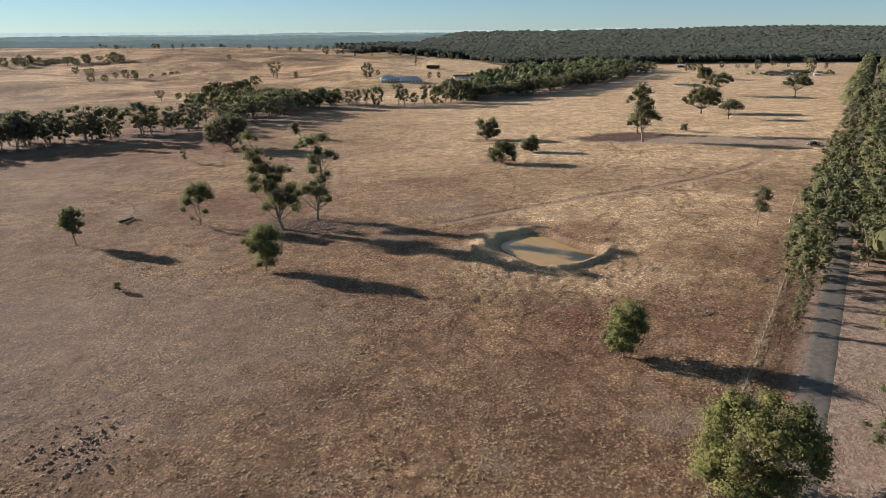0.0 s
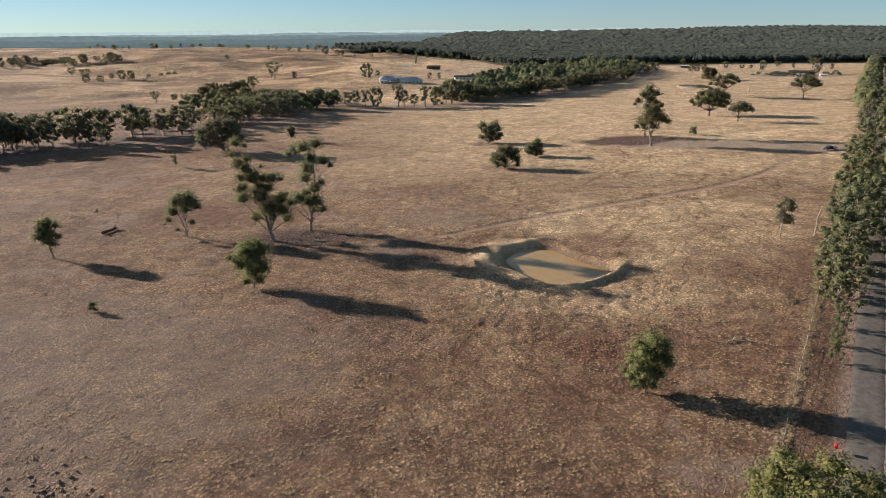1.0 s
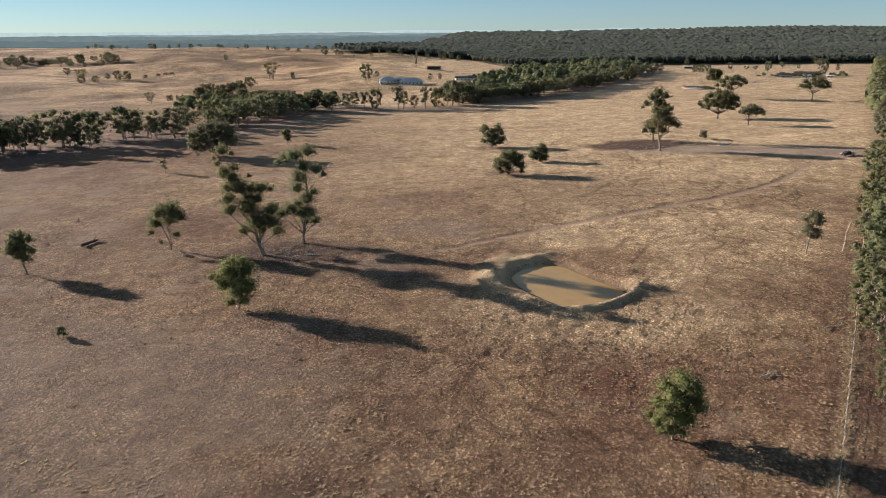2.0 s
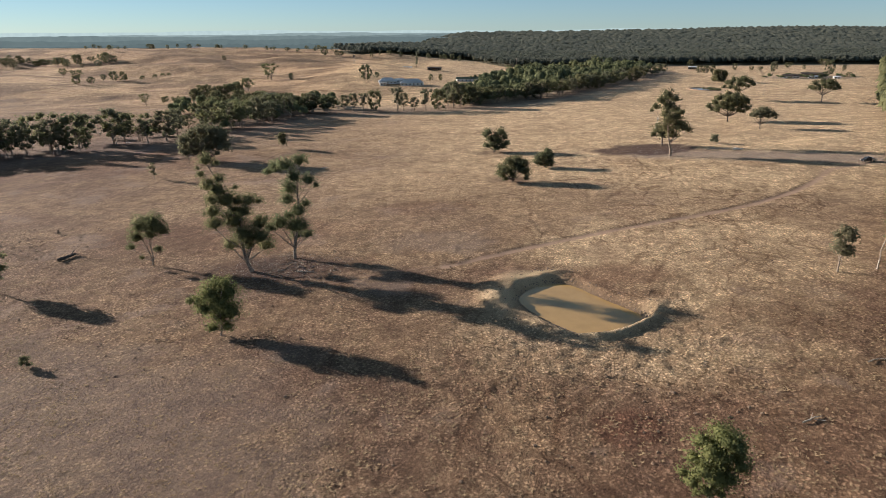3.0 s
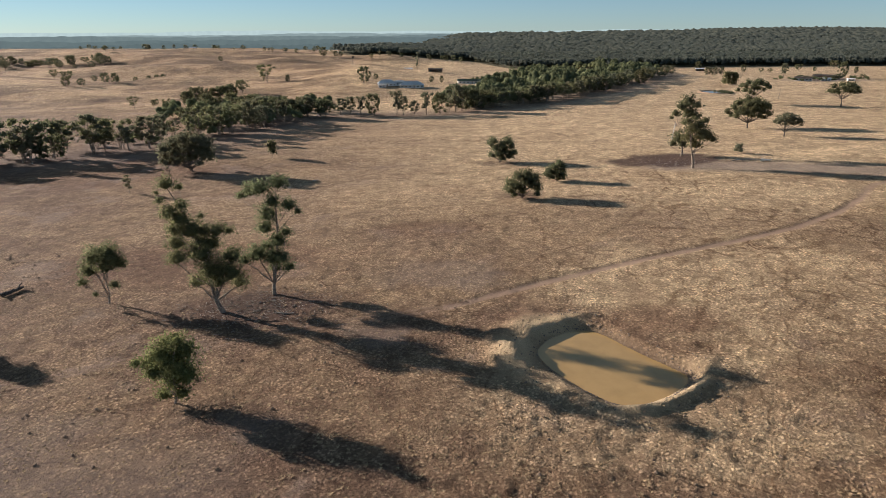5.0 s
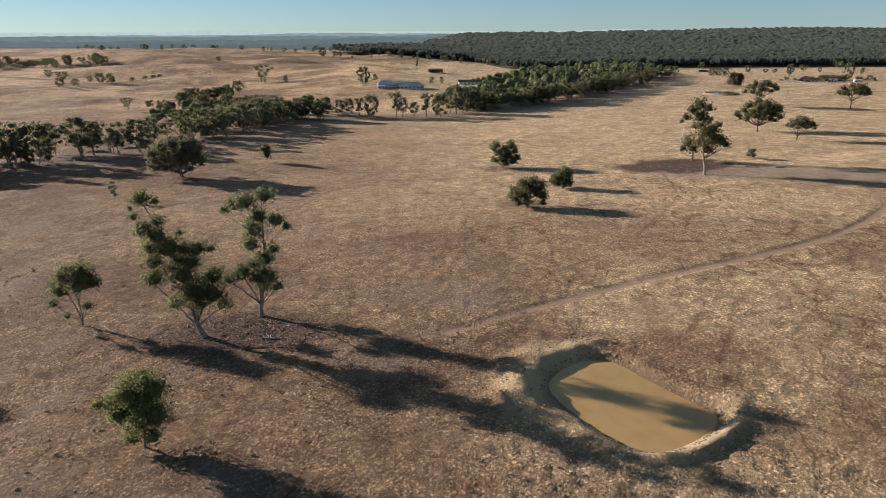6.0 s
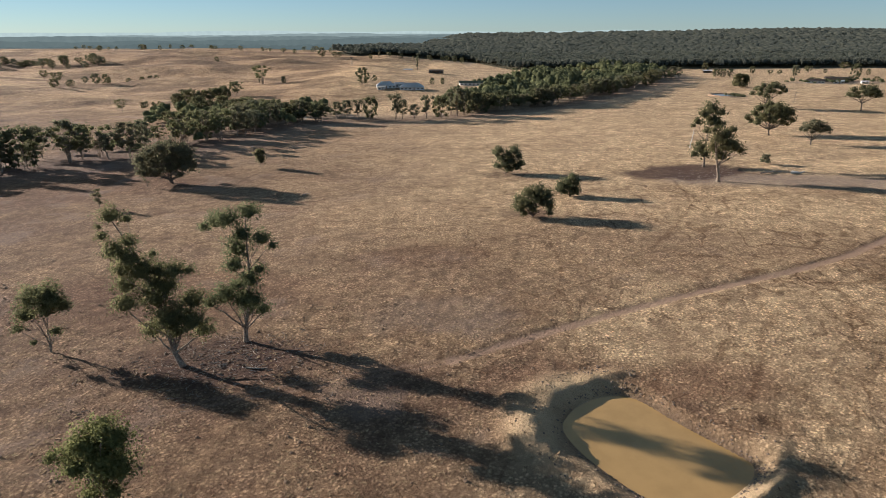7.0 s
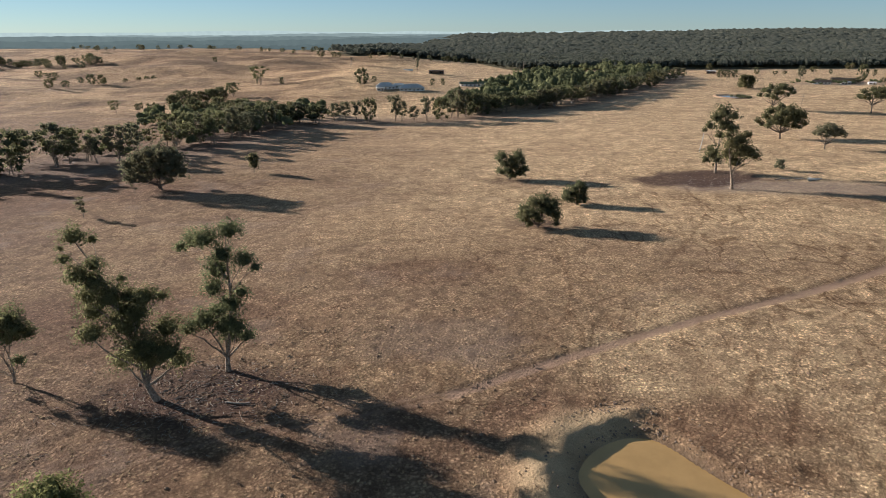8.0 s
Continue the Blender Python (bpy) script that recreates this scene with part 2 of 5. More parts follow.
RUBBER = plain("rubber", (0.015, 0.015, 0.015), (0.03, 0.03, 0.03), 0.9, 8.0)
RED_PAINT = plain("red_paint", (0.50, 0.015, 0.02), (0.62, 0.03, 0.03), 0.45, 3.0, bump=0.0)
WIRE = plain("galvanised_wire", (0.30, 0.29, 0.28), (0.42, 0.41, 0.40), 0.5, 5.0, 0.8, 0.0)
ROCK = plain("grey_rock", (0.13, 0.100, 0.078), (0.25, 0.190, 0.145), 0.9, 3.0)


def water_material(name, colour):
    k = Mat(name, 0.15)
    k.b.inputs["Specular IOR Level"].default_value = 0.32
    k.bump(k.noise(3.0, 3, 0.5), 0.06, 0.05)
    return k.colour(k.mix(k.ramp(k.noise(0.25, 4), 0.35, 0.7), colour, tuple(v * 0.86 for v in colour)))


MUDDY = water_material("muddy_water", (0.37, 0.24, 0.10))
POND = water_material("pond_water", (0.20, 0.19, 0.17))


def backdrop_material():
    """Plain glowing backdrop of far hills, kilometres of haze painted into its colour."""
    k = Mat("far_hills_glow", 1.0)
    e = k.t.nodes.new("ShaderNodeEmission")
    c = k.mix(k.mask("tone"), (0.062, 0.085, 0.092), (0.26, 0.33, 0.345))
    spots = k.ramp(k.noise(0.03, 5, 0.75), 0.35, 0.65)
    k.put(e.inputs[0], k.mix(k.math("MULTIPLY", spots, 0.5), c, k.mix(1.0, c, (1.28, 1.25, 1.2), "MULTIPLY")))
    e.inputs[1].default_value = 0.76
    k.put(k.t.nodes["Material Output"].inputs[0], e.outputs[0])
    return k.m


HILLS = backdrop_material()


# ---- mesh helpers ----
def mesh_of(name, verts, faces, material, normals=None, smooth=False):
    """A mesh from an array of points and a list of index arrays (triangles or quads)."""
    me = bpy.data.meshes.new(name)
    verts = np.asarray(verts, dtype=np.float32).reshape(-1, 3)
    faces = [np.asarray(f, dtype=np.int32) for f in faces if len(f)]
    me.vertices.add(len(verts))
    me.vertices.foreach_set("co", verts.ravel())
    loops = np.concatenate([f.ravel() for f in faces])
    sizes = np.concatenate([np.full(len(f), f.shape[1], dtype=np.int32) for f in faces])
    me.loops.add(len(loops))
    me.loops.foreach_set("vertex_index", loops)
    me.polygons.add(len(sizes))
    me.polygons.foreach_set("loop_start", np.concatenate([[0], np.cumsum(sizes)[:-1]]).astype(np.int32))
    me.polygons.foreach_set("use_smooth", np.full(len(sizes), smooth or normals is not None))
    me.update(calc_edges=True)
    me.validate()
    if normals is not None:
        me.normals_split_custom_set_from_vertices(np.asarray(normals, dtype=np.float32).tolist())
    me.materials.append(material)
    return me


def child(name, me, parent, label=""):
    ob = new(name, me)
    ob.parent = parent
    return tagged(ob, label) if label else ob


def part(name, bm, material, parent, label=""):
    """Links a bmesh as one mesh object under a thing or a part."""
    me = bpy.data.meshes.new(name)
    bm.to_mesh(me)
    bm.free()
    me.materials.append(material)
    return child(name, me, parent, label)


def thing(name, at, label, category, group="", turn=0.0):
    ob = new(name)
    ob.empty_display_size = 0.2
    ob.matrix_world = pose(at[0], at[1], at[2], 0, 0, turn)
    return tagged(ob, label, category, group)


def box(bm, size, at, turn=0.0, bevel=0.0):
    r = bmesh.ops.create_cube(bm, size=1.0, matrix=pose(*at, 0, 0, turn) @ Matrix.Diagonal((*size, 1)))
    if bevel:
        edges = list({e for v in r["verts"] for e in v.link_edges})
        bmesh.ops.bevel(bm, geom=edges, offset=bevel, segments=2, affect="EDGES")
    return bm


def tube(points, radii, sides=7):
    """A tapered tube along points: arrays of verts and quads."""
    points = np.asarray(points, float)
    n = len(points)
    d = np.gradient(points, axis=0)
    d /= np.linalg.norm(d, axis=1)[:, None] + 1e-9
    ref = np.where(np.abs(d[:, 2:3]) < 0.9, np.array([[0, 0, 1.0]]), np.array([[1.0, 0, 0]]))
    u = np.cross(d, ref)
    u /= np.linalg.norm(u, axis=1)[:, None]
    v = np.cross(d, u)
    a = np.linspace(0, 2 * np.pi, sides, endpoint=False)
    ring = np.cos(a)[None, :, None] * u[:, None, :] + np.sin(a)[None, :, None] * v[:, None, :]
    verts = (points[:, None, :] + ring * np.asarray(radii)[:, None, None]).reshape(-1, 3)
    i, j = np.meshgrid(np.arange(n - 1), np.arange(sides), indexing="ij")
    k = (j + 1) % sides
    quads = np.stack([i * sides + j, i * sides + k, (i + 1) * sides + k, (i + 1) * sides + j], -1).reshape(-1, 4)
    return verts, quads


class Heap:
    """Gathers pieces of one mesh."""

    def __init__(self):
        self.v, self.q, self.t, self.n, self.count = [], [], [], [], 0

    def add(self, verts, quads=(), tris=(), normals=None):
        if len(quads):
            self.q.append(np.asarray(quads) + self.count)
        if len(tris):
            self.t.append(np.asarray(tris) + self.count)
        self.v.append(np.asarray(verts))
        if normals is not None:
            self.n.append(np.asarray(normals))
        self.count += len(verts)

    def mesh(self, name, material, smooth=False):
        faces = ([np.concatenate(self.q)] if self.q else []) + ([np.concatenate(self.t)] if self.t else [])
        return mesh_of(name, np.concatenate(self.v), faces, material, np.concatenate(self.n) if self.n else None, smooth)


# ---- terrain ----
def sm(a, b, v):
    t = np.clip((np.asarray(v, float) - a) / (b - a), 0, 1)
    return t * t * (3 - 2 * t)


LATTICE = np.random.RandomState(5).rand(256, 256)


def wave(x, y, size):
    """Smooth value noise in 0..1 with cells of that size."""
    x, y = np.asarray(x, float) / size + 1000.3, np.asarray(y, float) / size + 1000.7
    i, j = np.floor(x).astype(int), np.floor(y).astype(int)
    u, v = x - i, y - j
    u, v = u * u * (3 - 2 * u), v * v * (3 - 2 * v)
    g = lambda a, b: LATTICE[a % 256, b % 256]
    return (g(i, j) * (1 - u) + g(i + 1, j) * u) * (1 - v) + (g(i, j + 1) * (1 - u) + g(i + 1, j + 1) * u) * v


def land(x, y):
    """The lie of the land: a paddock that falls to the creek, hills beyond it."""
    x, y = np.asarray(x, float), np.asarray(y, float)
    z = 0.0286 * np.clip(x, -260, 330) * (1 - 0.72 * sm(230, 480, y))
    z = z - 1.2 + 0.007 * np.clip(y, -200, 170) - 1.2 * sm(200, 280, y) * sm(120, 20, np.abs(x))
    z = z - 3.5 * sm(330, 480, y) * (1 - sm(560, 700, y) * sm(150, -50, x))
    z = z + 3.0 * sm(600, 800, y) * sm(100, -100, x)
    z = z + 9 * sm(900, 1350, y) * sm(-50, -450, x) + 5 * sm(900, 1200, y) * sm(100, -150, x)
    z = z + 1.2 * sm(20, 60, x) * sm(190, 120, y)
    left = sm(0.05, -0.2, x / np.maximum(y, 100))
    z = z - (16 * sm(1350, 1900, y) + 70 * sm(1750, 2100, y)) * left
    z = z + (20 - 14 * left) * sm(1300, 3600, y)
    z = z + 19 * np.exp(-(((x / np.maximum(y, 100)) - 0.55) / 0.24) ** 2) * sm(1700, 3300, y)
    z = z + (22.0 * (wave(x, y, 190) - 0.5) + 11.0 * (wave(x, y, 70) - 0.5)) * sm(560, 850, y) * sm(1500, 950, y) * sm(80, -60, x)
    z = z + 4.4 * (wave(x * 0.5, y + 0.25 * x, 48) - 0.5) * sm(430, 600, y) * sm(60, -60, x)
    return z


# the dam: outline of its water, and its banks
POOL = [(15.4, 143.4), (18.0, 147.6), (21.5, 150.1), (24.8, 151.0), (27.7, 150.0), (31.2, 144.1), (36.3, 137.6), (37.4, 135.6),
        (36.2, 133.3), (32.6, 130.5), (29.4, 128.8), (26.7, 128.1), (24.0, 128.8), (20.9, 132.2), (17.0, 138.2)]
for _ in range(2):
    POOL = [(a[0] + k * (b[0] - a[0]), a[1] + k * (b[1] - a[1])) for a, b in zip(POOL, POOL[1:] + POOL[:1]) for k in (0.22, 0.78)]
WATER_Z = -0.45


def pool_distance(x, y):
    """Metres outside the water's edge (negative inside)."""
    p = np.array(POOL)
    q = np.roll(p, -1, 0)
    pts = np.stack([x, y], -1)
    d, inside = np.full(x.shape, 1e9), np.zeros(x.shape, bool)
    for a, b in zip(p, q):
        ab = b - a
        t = np.clip(((pts - a) @ ab) / (ab @ ab), 0, 1)
        d = np.minimum(d, np.linalg.norm(pts - a - t[..., None] * ab, axis=-1))
        cross = (a[1] > y) != (b[1] > y)
        with np.errstate(divide="ignore", invalid="ignore"):
            inside ^= cross & (x < (b[0] - a[0]) * (y - a[1]) / (b[1] - a[1]) + a[0])
    return np.where(inside, -d, d)


def dam_shape(x, y, z):
    """Ground with the dam dug in, and how much of each spot is painted bare, sunlit bank."""
    x, y, z = np.array(x, float), np.array(y, float), np.array(z, float)
    bank = np.zeros(x.shape)
    near = (np.abs(x - 26) < 34) & (np.abs(y - 140) < 34)
    if not near.any():
        return z, bank
    X, Y, Z = x[near], y[near], z[near]
    d = pool_distance(X, Y)
    across, along = (X - 25.5) * 0.77 + (Y - 140) * 0.63, (X - 25.5) * 0.63 - (Y - 140) * 0.77
    cut = sm(3.0, 6.0, across) * sm(12.5, 8.5, along) * sm(-12.5, -8.0, along)
    west = sm(-7, -12, (X - 25.5) * 0.85 + (Y - 140) * -0.2)
    crest = (0.65 + 0.25 * west + 0.5 * (wave(X, Y, 4) - 0.5)) * (1 - cut)
    berm = sm(8.5, 12.0, along) * sm(7, 3, across)
    crest = crest * (1 - 0.4 * sm(6, 9, along)) + 0.75 * berm
    crest = crest * (1 - 0.75 * np.exp(-((X - 12.2) ** 2 + (Y - 147.2) ** 2) / 5.0))
    Z = Z + 0.95 * np.exp(-(((X - 9.6) / 3.0) ** 2 + ((Y - 140.3) / 3.6) ** 2))
    wobble = 0.2 * (wave(X, Y, 1.7) - 0.5)
    foot = 6.5 + 4.5 * west - 1.8 * berm
    top = 2.8 + 1.8 * sm(18, 14, X) + 1.2 * sm(147, 151, Y)
    up = np.where(d < top, sm(-0.4, top, d), sm(foot, top, d))
    rim = Z + crest * up + wobble * sm(0, 2, d) * sm(9, 3, d)
    inner = WATER_Z - 0.05 + 0.30 * d
    edge = sm(0.3, 3.4 - 1.8 * cut + 1.2 * sm(18, 14, X), d)
    out = np.where(d < 0, WATER_Z - 0.05 - 0.3 * np.minimum(-d, 4), inner * (1 - edge) + rim * edge)
    z[near] = out
    north = sm(145.5, 149.5, Y) * sm(29, 23, X) * sm(8, 5, d)
    mound = np.exp(-(((X - 10.4) / 3.4) ** 2 + ((Y - 140.2) / 4.6) ** 2))
    # Bare sandy soil, weighted west and on the mound to paint sunlit slopes.
    bank[near] = np.clip(sm(8.0 + 2 * west, 2.5, d) * (1 - cut) + sm(2.5, 0.5, d), 0, 1) * np.clip(0.22 + 0.78 * west + 0.75 * berm * sm(5.0, 3.0, d) + 0.6 * north, 0, 1) + 0.5 * mound
    bank = np.clip(bank, 0, 1)
    return z, bank


ROAD_AT, ROAD_WAY = np.array((54.9, 77.5)), np.array((0.5655, 0.8247))


def road_coords(x, y):
    """Metres along the road and to its right."""
    u, v = np.asarray(x, float) - ROAD_AT[0], np.asarray(y, float) - ROAD_AT[1]
    return u * ROAD_WAY[0] + v * ROAD_WAY[1], u * ROAD_WAY[1] - v * ROAD_WAY[0]


def by_road(s, o):
    return ROAD_AT[0] + s * ROAD_WAY[0] + o * ROAD_WAY[1], ROAD_AT[1] + s * ROAD_WAY[1] - o * ROAD_WAY[0]


def path_distance(x, y, pts):
    d = np.full(np.shape(x), 1e9)
    for (ax, ay), (bx, by) in zip(pts, pts[1:]):
        ux, uy = bx - ax, by - ay
        t = np.clip(((x - ax) * ux + (y - ay) * uy) / (ux * ux + uy * uy), 0, 1)
        d = np.minimum(d, np.hypot(x - ax - t * ux, y - ay - t * uy))
    return d


POND_AT = (236.0, 592.0)


def height(x, y):
    """The finished ground, with relief of tussocks and ruts."""
    x, y = np.asarray(x, float), np.asarray(y, float)
    z = land(x, y)
    flat = sm(34, 17, np.hypot(x - POND_AT[0], (y - POND_AT[1]) * 1.0))
    z = z * (1 - flat) + flat * float(land(*POND_AT))
    z, _ = dam_shape(x, y, z)
    s, o = road_coords(x, y)
    z = z - 0.05 * sm(9, 4, np.abs(o))
    return z


def at(x, y):
    return float(height(np.array([x]), np.array([y]))[0])


def spread(a, b, step, end, grow):
    """Grid lines: even from a to b, then ever wider up to end."""
    out, v, s = list(np.arange(a, b, step)), b, step
    while v < end:
        out.append(v)
        s *= grow
        v += s
    return out + [end]


CAR_TRACK = [(1.3, 160.7), (10.9, 165.9), (24.6, 172.7), (45.2, 182.3), (72.6, 193.2), (90.0, 201.5), (105.6, 211.5), (120.0, 224.0), (134.2, 240.0), (152.0, 247.5)]
OLD_TRACK = [(-95.0, 126.0), (-57.8, 141.2), (-50.3, 145.0), (-38.8, 148.6), (-33.3, 151.3), (-12.0, 157.0), (1.3, 160.7)]
TRAILS = [[(41.8, 99.5), (38.3, 92.7), (33.4, 88.0), (30.6, 81.6), (28.0, 77.2), (26.5, 72.6)], [(75.6, 306.3), (78.2, 275.0), (72.6, 246.0), (60.9, 224.8), (48.6, 208.4)],
          [(26.5, 218.0), (25.0, 195.0), (22.5, 176.3), (21.0, 162.3)], [(62.7, 192.0), (56.7, 171.8), (49.5, 158.9), (41.7, 145.7)], [(77.8, 197.7), (76.8, 181.3), (68.6, 166.0), (57.9, 154.2), (52.9, 141.6)],
          [(10.3, 116.0), (5.1, 106.9), (1.8, 95.4)], [(22.4, 108.4), (17.0, 102.7), (13.4, 94.8)], [(64.5, 133.8), (54.7, 117.5), (46.4, 103.3)]]
CREEK = [(-250, 280), (-181, 321), (-149, 337), (-119, 364), (-104, 402), (-94, 450), (-57, 477), (-14, 482), (20, 498), (65, 518), (99, 548), (130, 590), (157, 622), (262, 790)]


def build_ground():
    xs = np.array(sorted(set([-v for v in spread(72, 112, 0.9, 5000, 1.085)] + list(np.arange(-72, 0, 0.85)) + list(np.arange(0, 48, 0.55)) + spread(48, 112, 0.85, 5000, 1.085))))
    ys = np.array(sorted(set([44 - v for v in spread(0, 3, 1.5, 1500, 1.3)][1:] + spread(44, 215, 0.68, 4950, 1.015))))
    X, Y = np.meshgrid(xs, ys)
    Z = height(X, Y)
    near = sm(330, 200, Y) * sm(170, 110, np.abs(X)) * sm(20, 45, Y)
    clod = 0.5 * (wave(X, Y, 1.5) - 0.5) + 0.35 * (wave(X + 31, Y + 17, 0.8) - 0.5)
    rough = 0.3 + 0.6 * sm(0.35, 0.65, wave(X, Y, 26)) + 0.45 * sm(1.4, 0.6, np.hypot((X - 30) / 30, (Y - 122) / 16))
    s, o = road_coords(X, Y)
    d = pool_distance(X, Y)
    car, old = path_distance(X, Y, CAR_TRACK), path_distance(X, Y, OLD_TRACK)
    tame = np.maximum(sm(-3.2, -6, o), sm(16, 20, o)) * sm(0.6, 1.6, car) * sm(1.0, 6.0, d)
    Z = Z + 0.55 * clod * near * rough * tame - 0.22 * sm(1.7, 0.9, car)
    n, m = len(xs), len(ys)
    i, j = np.meshgrid(np.arange(m - 1), np.arange(n - 1), indexing="ij")
    quads = np.stack([i * n + j, i * n + j + 1, (i + 1) * n + j + 1, (i + 1) * n + j], -1).reshape(-1, 4)
    me = mesh_of("ground", np.stack([X, Y, Z], -1).reshape(-1, 3), [quads], GROUND, smooth=True)
    _, bank = dam_shape(X, Y, land(X, Y))
    blot = lambda cx, cy, rx, ry: sm(1.25, 0.55, np.hypot((X - cx) / rx, (Y - cy) / ry) + 0.5 * (wave(X, Y, 5) - 0.5))
    wob = 9 * (wave(X, Y, 14) - 0.5)
    masks = {
        "bank": bank,
        "track": np.clip(sm(1.35, 0.7, car + 0.5 * (wave(X, Y, 2.0) - 0.5)) + 0.55 * sm(0.5, 0.15, np.abs(old - 0.8)), 0, 1),
        "verge": np.clip(sm(1.2, 2.2, o) * sm(16, 11, o + 5 * (wave(X, Y, 7) - 0.5)) + 0.7 * sm(-1.4, -2.0, o) * sm(-4.2, -2.6, o), 0, 1),
        "gold": np.clip(0.7 * blot(30, 125, 30, 17) + 1.0 * sm(200, 300, Y + 0.3 * X) * sm(-70, 90, X + wob) + 0.35 * sm(215, 330, Y) * sm(-150, -60, X) + (0.35 + 0.65 * wave(X + 50, Y, 110)) * sm(400, 560, Y) * (1 - 0.4 * sm(-20, -160, X)) + 0.65 * blot(62, 165, 40, 30) + 0.30 * blot(35, 225, 120, 75) + 0.08 * blot(-60, 215, 70, 60)
                        + 0.9 * sm(1.4, 0.5, np.abs(o + 8.4)) * sm(-45, -20, s), 0, 1),
        "red": np.clip(0.45 * blot(-4, 209, 16, 9) + blot(40, 96, 30, 12) * 0.35 + blot(24, 101, 5, 4) + 0.6 * blot(-60, 190, 40, 16) + 0.7 * blot(38, 152, 13, 6) + 0.5 * blot(-150, 300, 70, 30), 0, 1),
        "grey": np.clip(0.35 * blot(0, 178, 14, 9) + 0.5 * blot(-62, 98, 46, 34) + 0.9 * sm(14, 4, path_distance(X, Y, [(85, 279), (125, 268), (160, 252)])) + 0.5 * sm(40, 10, path_distance(X, Y, CREEK))
                        + 0.9 * blot(398, 712, 46, 26), 0, 1),
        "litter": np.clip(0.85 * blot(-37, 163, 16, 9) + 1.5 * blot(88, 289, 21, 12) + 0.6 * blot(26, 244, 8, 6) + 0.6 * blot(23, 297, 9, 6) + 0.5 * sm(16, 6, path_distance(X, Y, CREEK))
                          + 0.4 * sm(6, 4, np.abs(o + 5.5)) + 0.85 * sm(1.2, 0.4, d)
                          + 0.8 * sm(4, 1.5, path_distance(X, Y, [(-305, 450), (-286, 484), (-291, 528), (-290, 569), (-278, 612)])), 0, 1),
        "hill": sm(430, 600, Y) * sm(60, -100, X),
        "trail": np.clip(sum(sm(0.7, 0.2, path_distance(X + 2.4 * (wave(X, Y, 6) - 0.5), Y + 2.4 * (wave(X + 9, Y, 7) - 0.5), t)) for t in TRAILS), 0, 1),
        "pads": np.clip(blot(75, 200, 55, 60) + 0.6 * blot(70, 290, 60, 50) + 0.5 * blot(20, 95, 30, 20), 0, 1),
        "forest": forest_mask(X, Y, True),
    }
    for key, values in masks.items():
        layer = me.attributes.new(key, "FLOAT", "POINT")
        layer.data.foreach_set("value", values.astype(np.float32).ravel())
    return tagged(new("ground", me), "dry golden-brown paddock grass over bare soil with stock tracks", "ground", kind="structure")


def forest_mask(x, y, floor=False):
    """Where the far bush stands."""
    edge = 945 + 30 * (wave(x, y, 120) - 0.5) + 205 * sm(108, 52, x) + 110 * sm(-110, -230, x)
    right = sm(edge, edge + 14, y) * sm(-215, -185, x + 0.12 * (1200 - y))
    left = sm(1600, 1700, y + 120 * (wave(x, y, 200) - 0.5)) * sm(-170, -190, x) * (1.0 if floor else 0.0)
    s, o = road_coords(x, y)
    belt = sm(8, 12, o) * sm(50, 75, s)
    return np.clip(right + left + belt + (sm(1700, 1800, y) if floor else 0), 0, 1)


ground = build_ground()


def build_water():
    bm = bmesh.new()
    c = Vector((25.8, 139.6, 0))
    bm.faces.new([bm.verts.new((c.x + (x - c.x) * 1.06, c.y + (y - c.y) * 1.06, WATER_Z)) for x, y in POOL])
    me = bpy.data.meshes.new("water")
    bm.to_mesh(me)
    me.materials.append(MUDDY)
    tagged(new("water", me), "still muddy ochre water in a farm dam", "water", kind="structure")
    bm = bmesh.new()
    ring = [bm.verts.new((POND_AT[0] + r * math.cos(a), POND_AT[1] + 1.5 * r * math.sin(a), at(*POND_AT) + 0.06)) for a, r in ((k * math.tau / 22, 9.5 + 0.8 * math.sin(3 * k * math.tau / 22)) for k in range(22))]
    bm.faces.new(ring)
    me = bpy.data.meshes.new("water")
    bm.to_mesh(me)
    me.materials.append(POND)
    tagged(new("water", me), "pale sky-reflecting water of a second farm dam", "water", kind="structure")
    # low crescent bank round the second dam
    heap = Heap()
    a = np.linspace(0.5, 5.6, 40)
    pts = np.stack([POND_AT[0] + 12.5 * np.cos(a), POND_AT[1] + 15 * np.sin(a), np.full(40, at(*POND_AT) - 0.6)], -1)
    v, q = tube(pts, 1.1 + 1.0 * np.sin((a - 0.5) / 5.1 * np.pi) + 0.2 * np.sin(a * 9), 8)
    v[:, 2] = (v[:, 2] - at(*POND_AT)) * 0.6 + at(*POND_AT)
    heap.add(v, q)
    bank = new("dam_bank", heap.mesh("dam_bank", plain("bank_soil", (0.24, 0.155, 0.10), (0.36, 0.25, 0.16), 0.95, 0.4, bump=0.5, depth=0.2), True))
    tagged(bank, "low brown earth bank round the second dam", "earth bank", kind="structure")


build_water()


